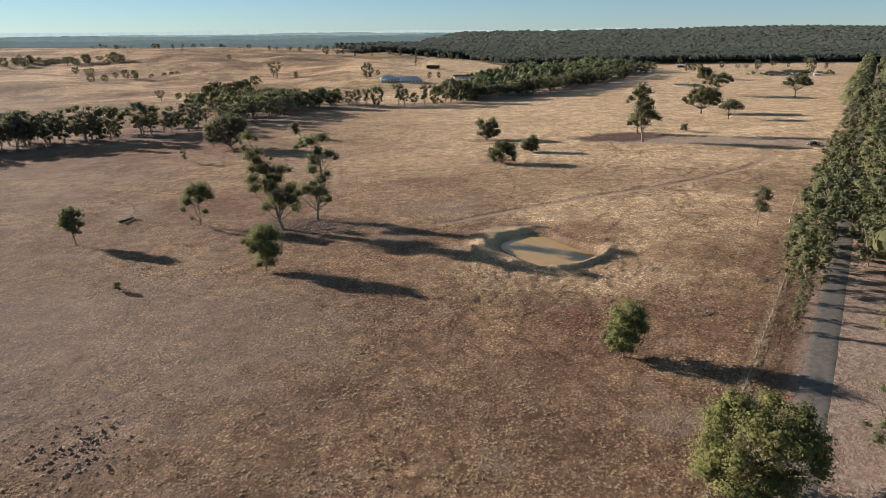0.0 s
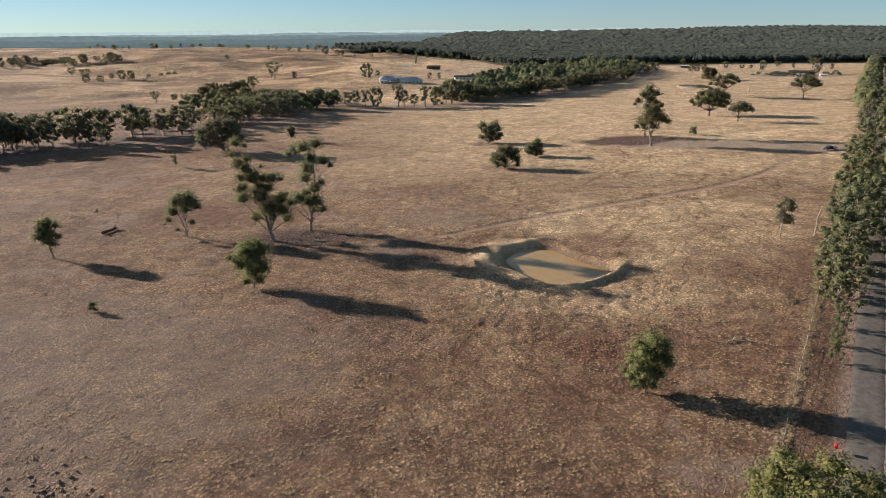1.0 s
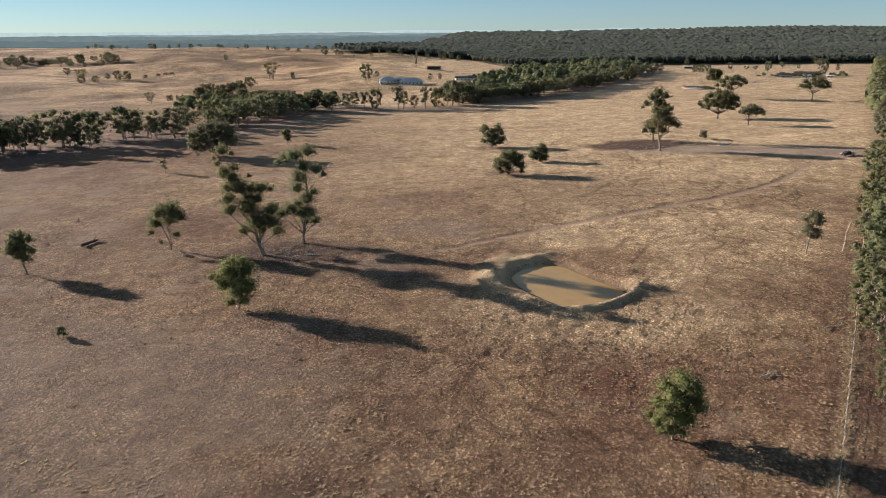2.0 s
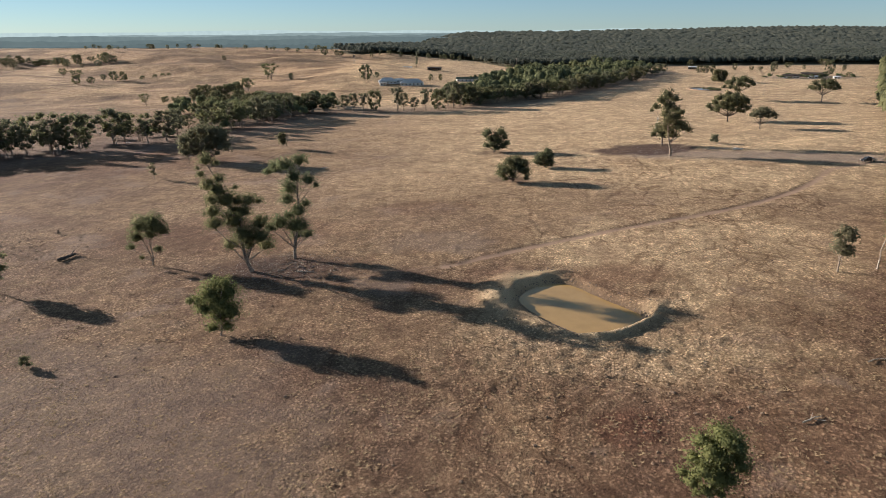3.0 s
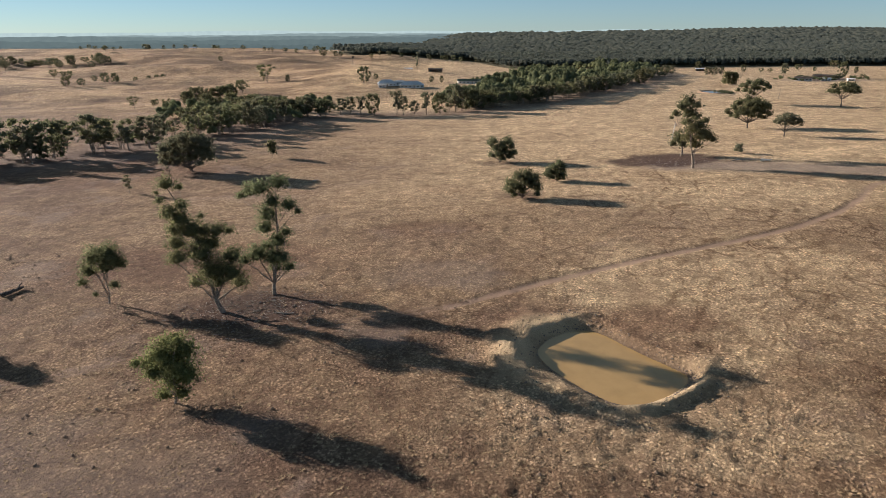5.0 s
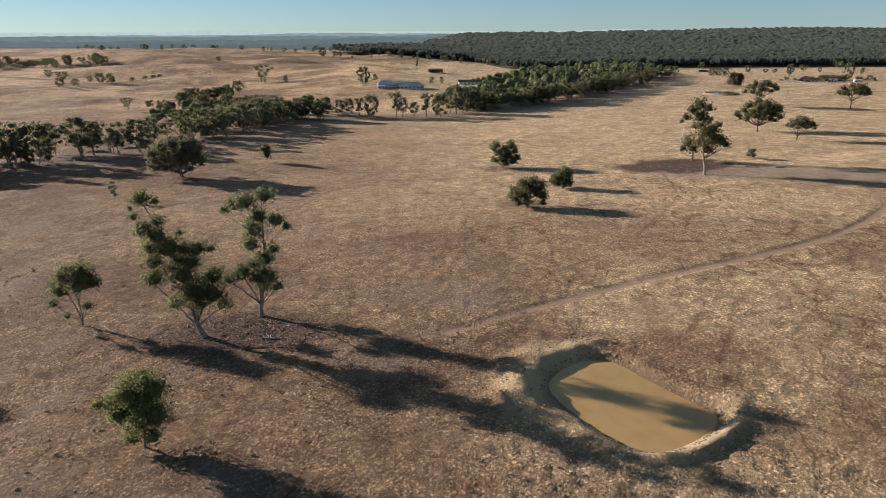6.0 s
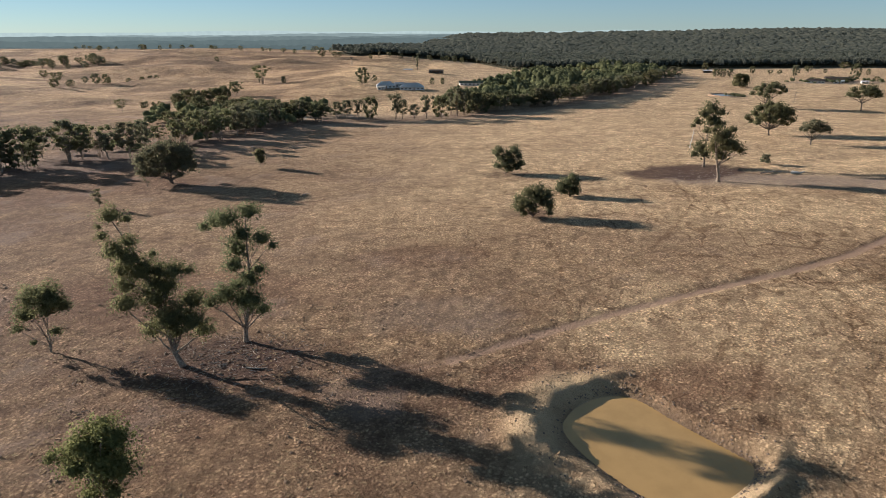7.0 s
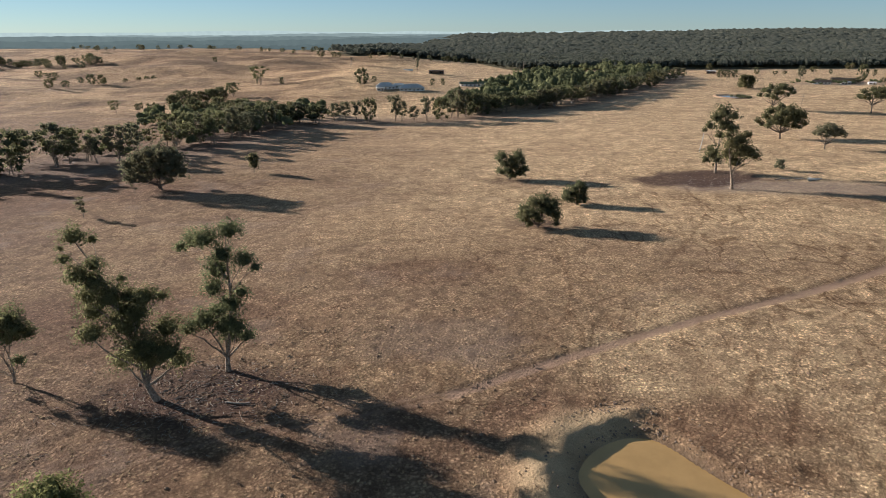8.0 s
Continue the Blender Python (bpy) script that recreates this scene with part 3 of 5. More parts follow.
def build_road():
    """The straight road."""
    for name, lo, hi, material, lift, label in (("road", -2.35, 2.35, ASPHALT, 0.07, "narrow grey rural road, worn and dusty"),):
        s = np.concatenate([np.arange(-160, 220, 1.5), np.arange(220, 1150, 8.0)])
        o = np.linspace(lo, hi, 9)
        S, O = np.meshgrid(s, o, indexing="ij")
        ragged = 0.35 * (wave(S, O * 0 + lo, 3.0) - 0.5) * (O == lo) + 0.35 * (wave(S, O * 0 + hi, 5.0) - 0.5) * (O == hi)
        X, Y = by_road(S, O + ragged)
        Z = height(X, Y) + lift - (lift + 0.08) * np.abs(O / 2.35) ** 6
        n = len(o)
        i, j = np.meshgrid(np.arange(len(s) - 1), np.arange(n - 1), indexing="ij")
        quads = np.stack([i * n + j, i * n + j + 1, (i + 1) * n + j + 1, (i + 1) * n + j], -1).reshape(-1, 4)[:, ::-1]
        tagged(new(name, mesh_of(name, np.stack([X, Y, Z], -1).reshape(-1, 3), [quads], material, smooth=True)), label, name, kind="structure")


build_road()


# ---- trees ----
def dirs(rng, n):
    d = rng.normal(size=(n, 3))
    return d / np.linalg.norm(d, axis=1)[:, None]


def leaf_cloud(heap, rng, blobs, leaf, density, core=0.66):
    """Leaf sprays over and inside each clump of foliage."""
    for x, y, z, r, flat in blobs:
        n = max(12, int(1.5 * density * r * r / (leaf * leaf)))
        out = dirs(rng, n)
        out[:, 2] = np.where(out[:, 2] < -0.5, -out[:, 2], out[:, 2])
        lump = 0.75 + 0.35 * np.sin(out[:, 0] * 4 + x * 7) * np.cos(out[:, 1] * 5 + y * 3) + 0.15 * np.sin(out[:, 2] * 7 + z)
        rad = r * lump * rng.uniform(0.35, 1.42, n) ** 0.75
        c = np.array([x, y, z]) + out * rad[:, None] * np.array([1, 1, flat])
        nrm = 0.8 * out + 0.35 * dirs(rng, n) + np.array([0, 0, 0.2])
        nrm /= np.linalg.norm(nrm, axis=1)[:, None]
        face = dirs(rng, n) * 0.9 + nrm
        face /= np.linalg.norm(face, axis=1)[:, None]
        u = np.cross(face, dirs(rng, n))
        u /= np.linalg.norm(u, axis=1)[:, None] + 1e-9
        w = np.cross(face, u)
        size = leaf * rng.uniform(0.6, 1.35, n)[:, None]
        a, b = u * size * 0.62, w * size * 0.40
        droop = np.array([0, 0, -0.25]) * size
        v = np.stack([c - a + droop, c - b, c + a + droop, c + b], 1).reshape(-1, 3)
        q = np.arange(4 * n).reshape(-1, 4)
        heap.add(v, quads=q, normals=np.repeat(nrm, 4, 0))
        # the dense heart of the clump
        ico = ICO * (r * core) * np.array([1, 1, flat]) * rng.uniform(0.8, 1.2, (len(ICO), 1)) + np.array([x, y, z])
        heap.add(ico, tris=ICO_T, normals=ICO)


def icosphere():
    bm = bmesh.new()
    bmesh.ops.create_icosphere(bm, subdivisions=1, radius=1.0)
    v = np.array([p.co for p in bm.verts])
    t = np.array([[p.index for p in f.verts] for f in bm.faces])
    bm.free()
    return v / np.linalg.norm(v, axis=1)[:, None], t


ICO, ICO_T = icosphere()


def limb(heap, rng, a, b, ra, rb, bend=0.12, sides=6, steps=6):
    a, b = np.asarray(a, float), np.asarray(b, float)
    length = np.linalg.norm(b - a)
    t = np.linspace(0, 1, steps)[:, None]
    mid = rng.normal(size=3) * length * bend
    mid[2] = abs(mid[2]) * 0.4
    pts = a + (b - a) * t + mid * np.sin(np.pi * t) + rng.normal(size=(steps, 3)) * length * 0.012
    pts[0], pts[-1] = a, b
    v, q = tube(pts, np.linspace(ra, rb, steps), sides)
    heap.add(v, q)
    return pts


def tree(name, blobs, seed, label, category="tree", group="", leaf=0.5, density=9.0, girth=0.02, stems=1, leaves=None, fork=0.35, bark=None, spread_base=0.0, core=0.5, fine=True):
    """A tree at the origin: a thing with trunk and crown. blobs: x, y, z, radius, flatness of its leaf clumps."""
    rng = np.random.RandomState(seed)
    top = max(b[2] for b in blobs)
    wood = Heap()
    cx, cy = np.mean([b[0] for b in blobs]), np.mean([b[1] for b in blobs])
    r0 = girth * top
    for k in range(stems):
        off = rng.normal(size=2) * spread_base * (stems > 1)
        lean = np.array([cx, cy]) * 0.7 + (rng.normal(size=2) * top * 0.12 if stems > 1 else 0)
        tip = np.array([lean[0], lean[1], top * 0.93])
        if stems == 1:
            high = max(blobs, key=lambda b: b[2])
            tip = np.array([high[0], high[1], high[2]])
        t = np.linspace(0, 1, 10)[:, None]
        base = np.array([off[0], off[1], -0.25])
        pts = base + (tip - base) * np.concatenate([t ** 1.25, t ** 1.25, t], 1) + np.sin(t * 5 + seed) * np.array([[0.02, 0.015, 0]]) * top
        pts[0] = base
        rr = np.linspace(1, 0.16, 10) * r0 / math.sqrt(stems)
        rr[0] *= 1.35
        v, q = tube(pts, rr, 8) if fine else tube(pts[::3], rr[::3], 5)
        wood.add(v, q)
        for bx, by, bz, br, _ in blobs:
            if stems > 1 and rng.rand() > 1.4 / stems:
                continue
            h = np.clip((bz - 1.1 * br - 0.35 * math.hypot(bx - cx * 0.5, by)) / top - rng.uniform(0.0, 0.06), fork, 0.9)
            k0 = min(8, max(1, int(h * 9)))
            limb(wood, rng, pts[k0], (bx, by, bz - 0.15 * br), rr[k0] * 0.55, max(0.02, rr[k0] * 0.14), 0.05, 5 if fine else 3, 6 if fine else 3)
    crown = Heap()
    leaf_cloud(crown, rng, blobs, leaf, density, core)
    ob = new(name)
    ob.empty_display_size = 0.5
    tagged(ob, label, category, group)
    child("trunk", wood.mesh("trunk", bark or BARK, True), ob)
    child("crown", crown.mesh("crown", leaves or LEAF), ob)
    return ob


def crown_blobs(seed, h, w, base=0.4, n=12, size=0.24, flat=0.75, shape="round"):
    """Leaf clumps of a crown h high and w wide, of an uneven outline."""
    rng = np.random.RandomState(seed)
    out = []
    for k in range(n):
        f = (k + 0.5) / n
        z = h * (base + (1 - base) * f)
        prof = {"round": math.sin(math.pi * (0.18 + 0.70 * f)), "spread": 0.45 + 0.75 * math.sin(math.pi * (0.05 + 0.72 * f)), "cone": 1.05 - 0.85 * f,
                "bush": math.sin(math.pi * (0.32 + 0.55 * f)), "oval": math.sin(math.pi * (0.24 + 0.60 * f)), "tall": 0.55 + 0.4 * math.sin(math.pi * f * 2.3 + seed)}[shape]
        a = k * 2.4 + rng.uniform(-0.7, 0.7)
        r = size * w * rng.uniform(0.7, 1.25)
        d = max(0.0, w * 0.5 * prof - r * 0.55) * rng.uniform(0.55, 1.08)
        out.append((d * math.cos(a), d * math.sin(a), min(z, h - r * flat * 0.8), r, flat * rng.uniform(0.8, 1.15)))
    return out


def stand(ob, x, y, turn=0.0, scale=1.0, sink=0.05):
    ob.matrix_world = Matrix.LocRotScale((x, y, at(x, y) - sink), Euler((0, 0, radians(turn))), (scale, scale, scale))
    return ob


def hero(rows, seed, full=1.22, layers=1):
    """Clumps from rows of offset to the right, height and radius; depth is scattered, in one or more layers."""
    rng = np.random.RandomState(seed)
    wide = 0.5 * (max(r[0] for r in rows) - min(r[0] for r in rows))
    deep = (-0.4, 0.4) if layers == 1 else (0.1, 0.55)
    return [(dx * (1 - 0.12 * k), rng.uniform(*deep) * wide * (1, -1)[k % 2], z, r * full, 0.84) for k in range(layers) for dx, z, r in rows]


GUM_A = [(-7.0, 25.2, 1.6), (-5.5, 24.4, 0.8), (-7.7, 22.7, 0.8), (-8.8, 23.8, 0.5), (-4.3, 21.6, 1.2), (-6.7, 20.3, 1.7), (-5.0, 19.1, 1.8), (-6.6, 16.7, 1.5), (-3.9, 16.7, 2.4), (-1.8, 16.3, 1.3),
         (0.9, 16.5, 1.7), (2.8, 16.1, 0.9), (-1.1, 19.7, 0.7), (-7.7, 13.3, 1.9), (-6.2, 11.8, 1.8), (-3.0, 11.8, 2.8), (-0.5, 14.0, 1.7), (-2.5, 14.1, 1.5), (0.0, 9.0, 2.9), (3.2, 8.5, 2.2),
         (2.4, 10.9, 2.0), (3.1, 5.2, 1.7), (0.2, 6.4, 1.3), (-4.3, 5.9, 1.6)]
GUM_B = [(3.0, 23.3, 1.8), (0.1, 22.6, 1.8), (-2.6, 21.5, 1.6), (-4.4, 20.7, 0.9), (1.5, 19.5, 1.7), (4.8, 18.9, 1.5), (6.5, 17.9, 0.9), (0.3, 16.8, 2.1), (-0.2, 14.4, 1.7), (2.1, 11.7, 1.9),
         (3.4, 13.1, 1.2), (-2.5, 8.6, 2.0), (-4.5, 8.0, 1.4), (0.4, 8.0, 2.1), (2.4, 8.2, 1.9), (3.2, 5.5, 1.4), (0.4, 5.2, 1.4), (-0.5, 10.5, 1.2)]
SIDE_GUM = [(0.6, 9.9, 2.3), (-1.8, 9.3, 1.7), (2.8, 9.3, 1.6), (-2.8, 6.8, 1.5), (0.2, 7.4, 1.7), (3.2, 8.0, 1.2), (-3.8, 5.0, 0.9), (2.3, 4.3, 0.8), (-1.6, 2.4, 0.5), (1.6, 11.1, 1.1)]
FRONT_GUM = [(0.7, 9.4, 1.3), (-0.8, 7.8, 1.9), (1.9, 7.9, 1.7), (0.5, 5.7, 2.3), (2.1, 4.4, 1.7), (-2.0, 5.4, 1.4), (-0.2, 3.2, 1.7), (-3.8, 7.3, 0.7), (1.7, 2.0, 1.0), (-1.1, 1.5, 0.9),
             (-2.9, 6.4, 1.0), (2.0, 10.3, 0.7)]
LONE_GUM = [(0.3, 8.6, 1.4), (-1.4, 7.2, 1.3), (1.9, 7.2, 1.5), (0.2, 6.0, 1.8), (2.5, 5.4, 1.3), (-2.0, 5.0, 1.3), (-0.2, 4.0, 1.7), (1.4, 3.4, 1.4), (-3.1, 3.4, 0.8), (-1.2, 2.2, 1.1), (0.8, 1.6, 0.9), (-2.4, 2.0, 0.7)]
PALE_GUM = [(-2.1, 14.3, 2.9), (1.4, 15.2, 2.5), (1.0, 11.9, 3.3), (-1.9, 10.7, 2.6), (3.9, 11.2, 2.2), (6.2, 10.1, 1.5), (0.6, 8.3, 2.2), (-3.4, 17.0, 1.4), (2.2, 17.0, 1.4)]
OPEN_GUM = [(0.6, 20.5, 2.8), (3.3, 19.5, 2.0), (-1.5, 18.5, 2.4), (-4.9, 16.5, 1.8), (-6.3, 15.1, 1.0), (1.2, 16.5, 2.8), (4.0, 15.1, 2.0), (-2.0, 7.0, 2.9), (-4.2, 5.0, 1.6), (0.0, 4.4, 2.0), (-0.4, 13.1, 1.6)]

stand(tree("gum_tree", hero(GUM_A, 1, 1.28), 11, "tall leaning gum tree with dark open clumps of leaves", leaf=0.26, density=9, girth=0.017, fork=0.2), -41.9, 161.8)
stand(tree("gum_tree", hero(GUM_B, 2, 1.28), 12, "tall slender gum tree with dark stacked leaf clumps", leaf=0.26, density=9, girth=0.016, fork=0.2), -34.0, 169.4)
stand(tree("gum_tree", hero(SIDE_GUM, 3, 1.45), 13, "small gum tree with rounded dark crown on forked stems", leaf=0.27, density=9, girth=0.018, stems=2, fork=0.15), -66.8, 167.8)
stand(tree("gum_tree", hero(FRONT_GUM, 4, 1.5), 14, "dense young gum tree with sunlit yellow-green top", leaf=0.25, density=9, girth=0.016, fork=0.12, leaves=LEAF_LIGHT), -39.0, 131.1)
stand(tree("gum_tree", crown_blobs(21, 10.0, 6.2, 0.36, 12, 0.27, 0.9), 15, "small upright gum tree alone in the paddock", leaf=0.38, density=10, fork=0.2), -94.6, 154.5)
stand(tree("gum_tree", hero(LONE_GUM, 22, 1.2, 2), 16, "grey-green gum tree with low bare side branches", leaf=0.24, density=5, fork=0.12, leaves=LEAF_LIGHT), 29.6, 87.1)
stand(tree("gum_tree", crown_blobs(23, 9.6, 5.4, 0.4, 10, 0.28, 0.85), 17, "thin gum sapling with a leaning stem near the fence", leaf=0.38, density=9, fork=0.2, leaves=LEAF_OLIVE), 80.9, 148.2)
stand(tree("gum_tree", crown_blobs(24, 12.8, 14.8, 0.2, 42, 0.135, 0.85), 18, "large leafy gum tree beside the road", leaf=0.28, density=8, fork=0.15, leaves=LEAF_LIGHT), 34.0, 54.2)

BUSH_A = [(-3.7, 4.5, 1.7), (-1.5, 7.0, 1.9), (1.5, 7.4, 1.9), (4.2, 6.2, 1.8), (-4.6, 2.8, 1.3), (-2.0, 4.2, 2.0), (1.0, 5.4, 2.0), (4.7, 3.6, 1.5), (5.0, 1.9, 1.1), (-3.0, 1.8, 1.2), (2.6, 4.6, 1.8), (-0.6, 2.8, 1.2)]
BUSH_B = [(1.2, 6.2, 1.5), (2.2, 4.6, 1.5), (-0.5, 5.0, 1.5), (-2.5, 3.6, 1.4), (-3.3, 2.3, 1.1), (0.0, 3.2, 1.7), (2.6, 2.4, 1.3), (-1.5, 1.8, 1.3), (3.0, 1.2, 0.8), (1.0, 1.6, 1.4)]
BUSH_C = [(-3.5, 8.6, 1.6), (-4.8, 7.4, 1.1), (2.6, 8.4, 2.0), (0.2, 6.9, 1.9), (4.2, 6.6, 1.4), (-2.5, 5.8, 1.8), (1.5, 4.8, 2.0), (5.2, 4.0, 1.4), (-4.0, 3.0, 1.3), (-1.0, 3.4, 2.0), (3.5, 2.7, 1.8), (0.5, 1.9, 1.5)]
BROAD = [(-0.5, 13.4, 2.8), (4.0, 12.8, 2.6), (7.0, 10.8, 2.4), (-5.0, 12.0, 2.8), (-9.0, 9.6, 2.4), (-10.5, 6.8, 2.1), (-6.0, 7.8, 3.0), (0.0, 9.4, 3.2), (5.0, 8.2, 2.8), (7.5, 6.2, 2.1), (-9.0, 4.0, 2.0), (-5.0, 4.4, 2.2),
         (1.0, 5.8, 2.4), (6.0, 4.2, 1.6), (-11.0, 4.8, 1.4)]
DOMED = [(0.0, 13.0, 2.9), (-4.0, 12.0, 2.4), (5.0, 12.3, 2.6), (8.3, 10.6, 2.1), (-6.5, 9.8, 2.1), (-9.6, 7.6, 1.8), (-7.8, 6.0, 1.5), (-4.0, 8.0, 2.3), (1.0, 9.6, 2.8), (6.0, 8.6, 2.5), (9.6, 7.3, 1.7), (3.0, 6.6, 1.9), (-0.5, 6.8, 1.7), (7.8, 5.5, 1.4)]
LITTLE = [(0.0, 9.0, 1.8), (-3.0, 7.8, 1.7), (3.3, 8.2, 1.7), (6.0, 6.8, 1.5), (-5.0, 6.6, 1.2), (0.5, 7.0, 1.9), (3.0, 6.0, 1.5), (-2.0, 5.9, 1.4), (7.0, 5.4, 0.9)]
LAYERED = [(-1.0, 14.6, 2.5), (4.5, 15.0, 2.8), (9.0, 13.8, 2.4), (12.3, 11.8, 1.7), (-5.5, 12.6, 2.4), (-8.0, 9.8, 1.9), (-2.0, 9.4, 2.1), (3.0, 11.4, 2.5), (7.5, 10.6, 1.9), (1.5, 7.4, 1.5)]
UMBRELLA = [(-8.0, 10.2, 2.2), (-4.0, 12.8, 2.4), (1.0, 14.2, 2.6), (5.0, 14.2, 2.4), (9.0, 12.2, 2.2), (11.0, 10.2, 1.8), (4.0, 11.0, 2.4), (-1.0, 11.0, 2.2), (7.0, 9.4, 1.7), (-5.0, 9.4, 1.7)]
for rows, seed, x, y, label in ((BUSH_A, 51, 25.6, 239.6, "low dark bushy tree with daylight under its crown"), (BUSH_B, 52, 40.0, 262.4, "small dark bushy tree with a bare side branch"),
                                (BUSH_C, 53, 24.8, 298.7, "dark bushy tree of two rounded tops")):
    stand(tree("bushy_tree", hero(rows, seed, 1.25, 2), seed, label, group="three bushy trees", leaf=0.42, density=6, girth=0.03, stems=2, fork=0.08, leaves=LEAF_DARK, spread_base=0.5, bark=DARK_BARK), x, y)
stand(tree("bushy_tree", hero(BROAD, 54, 1.2, 2), 23, "large spreading olive-green tree standing before the creek", leaf=0.55, density=8, girth=0.03, stems=3, fork=0.08, leaves=LEAF_OLIVE, spread_base=0.8, bark=DARK_BARK), -97.2, 294.2)
stand(tree("gum_sapling", crown_blobs(34, 7.7, 5.2, 0.3, 8, 0.3, 0.9), 24, "small rounded sapling in the dry paddock", leaf=0.5, density=9, leaves=LEAF_DARK), -71.8, 319.4)
stand(tree("gum_sapling", crown_blobs(35, 6.6, 3.8, 0.25, 8, 0.26, 0.9), 25, "thin grey-green sapling in the dry paddock", leaf=0.4, density=6, leaves=LEAF_OLIVE), -107.0, 262.1)
stand(tree("gum_sapling", crown_blobs(36, 5.5, 3.0, 0.3, 6, 0.2, 0.9), 26, "sparse half-bare sapling beside a larger tree", leaf=0.3, density=2.0, leaves=LEAF_OLIVE), -104.0, 289.0)
stand(tree("gum_tree", hero(PALE_GUM, 5), 27, "gum tree with pale forked trunk and dark crown", leaves=LEAF_DARK, leaf=0.5, density=9, girth=0.03, fork=0.2), 91.3, 272.6)
stand(tree("gum_tree", hero(OPEN_GUM, 6), 28, "tall gum tree with open dark crown", leaves=LEAF_DARK, leaf=0.6, density=9, fork=0.25), 96.0, 295.8)
stand(tree("paddock_tree", hero(DOMED, 39, 1.2, 2), 29, "spreading dark paddock tree with a short trunk", leaf=0.65, density=9, fork=0.25, leaves=LEAF_DARK, girth=0.03, bark=DARK_BARK), 156.0, 367.1)
stand(tree("paddock_tree", hero(LAYERED, 40, 1.2, 2), 30, "flat-topped paddock tree with layered branches", leaf=0.7, density=8, fork=0.3, leaves=LEAF_DARK, girth=0.03, bark=DARK_BARK), 223.6, 505.9)
stand(tree("paddock_tree", hero(LITTLE, 41, 1.2, 2), 31, "small brownish paddock tree with spreading crown", leaf=0.6, density=7, fork=0.3, leaves=LEAF_OLIVE, girth=0.03, bark=DARK_BARK), 156.9, 334.3)
stand(tree("paddock_tree", hero(UMBRELLA, 42, 1.2, 2), 32, "umbrella-shaped paddock tree with bare trunk", leaf=0.7, density=8, fork=0.35, leaves=LEAF_DARK, girth=0.03, bark=DARK_BARK), 276.7, 484.8)
stand(tree("bushy_tree", crown_blobs(43, 12.0, 17.0, 0.12, 16, 0.2, 0.85, "bush"), 33, "broad round tree with foliage down to the ground", leaf=0.9, density=9, stems=2, fork=0.1, leaves=LEAF_DARK), 279.2, 662.7)
stand(tree("shrub", crown_blobs(44, 3.9, 4.2, 0.15, 7, 0.3, 0.8, "bush"), 34, "low grey-green shrub among fallen timber", "shrub", leaf=0.5, density=7, leaves=LEAF_OLIVE), 118.3, 295.9)
stand(tree("shrub", crown_blobs(45, 2.2, 1.9, 0.15, 6, 0.32, 0.85, "bush"), 35, "tiny dark shrub alone in the dry grass", "shrub", leaf=0.25, density=8, leaves=LEAF_DARK), -67.9, 122.0)

# prototypes for the many trees of creek, road and hills
KINDS = []


def prototype(seed, h, w, base, n, size, flat, shape, leaf, density, leaves, stems=1):
    KINDS.append((crown_blobs(seed, h, w, base, n, size, flat, shape), seed, leaf, density, leaves, stems, h))


prototype(51, 12, 9.5, 0.30, 17, 0.19, 0.85, "oval", 0.56, 4.0, LEAF_OLIVE, 2)
prototype(52, 13, 8.5, 0.30, 15, 0.19, 0.9, "tall", 0.56, 4.0, LEAF_OLIVE, 1)
prototype(53, 10, 9.5, 0.12, 28, 0.155, 1.0, "oval", 0.68, 3.4, LEAF_DARK, 3)
prototype(54, 14, 12, 0.36, 18, 0.155, 0.8, "spread", 0.56, 4.0, LEAF, 2)
prototype(55, 11, 11, 0.34, 24, 0.15, 0.75, "spread", 0.66, 3.8, LEAF_DARK, 1)
prototype(56, 12, 10, 0.16, 24, 0.155, 0.85, "oval", 0.54, 3.8, LEAF, 2)
prototype(57, 13, 11, 0.20, 24, 0.15, 0.85, "tall", 0.54, 3.8, LEAF, 1)
MADE = {}


def plant(kind, x, y, h, wide=1.0, turn=0.0, name="gum_tree", label="", group="", sink=0.1):
    """One of the prototypes, h metres high, at (x, y)."""
    blobs, seed, leaf, density, leaves, stems, full = KINDS[kind]
    name = {2: "bushy_tree", 4: "paddock_tree", 3: "box_tree"}.get(kind, name)
    k = h / full
    m = Matrix.LocRotScale((x, y, at(x, y) - sink), Euler((0, 0, radians(turn))), (k * wide, k * wide, k))
    if kind not in MADE:
        MADE[kind] = tree(name, blobs, seed, label, "tree", group, leaf, density, 0.018, stems, leaves, 0.2, spread_base=0.5, core=0.45, fine=False)
        MADE[kind].matrix_world = m
        return MADE[kind]
    keep = MADE[kind]
    was = keep.scale.copy()
    keep.scale = (1, 1, 1)
    ob = copy_thing(keep, m)
    keep.scale = was
    ob.name = name
    return tagged(ob, label, "tree", group)


def plant_rows(rows, label, group):
    for k, (kind, x, y, h, wide) in enumerate(rows):
        plant(kind, x, y, h, wide, 70 * k, label=label, group=group)


# creek line
rng = np.random.RandomState(8)
for (ax, ay), (bx, by) in zip(CREEK[:6], CREEK[1:6]):
    length = math.hypot(bx - ax, by - ay)
    for k in range(int(length / 5.2)):
        f = rng.rand()
        back = rng.uniform(-2, 20)
        x, y = ax + f * (bx - ax) - 0.6 * back, ay + f * (by - ay) + 0.9 * back
        plant(int(rng.choice([0, 1, 0, 3, 3])), x, y, rng.uniform(10, 18), rng.uniform(0.9, 1.3), rng.uniform(0, 360), label="grey-green gum tree in the creek-side belt", group="creek trees")
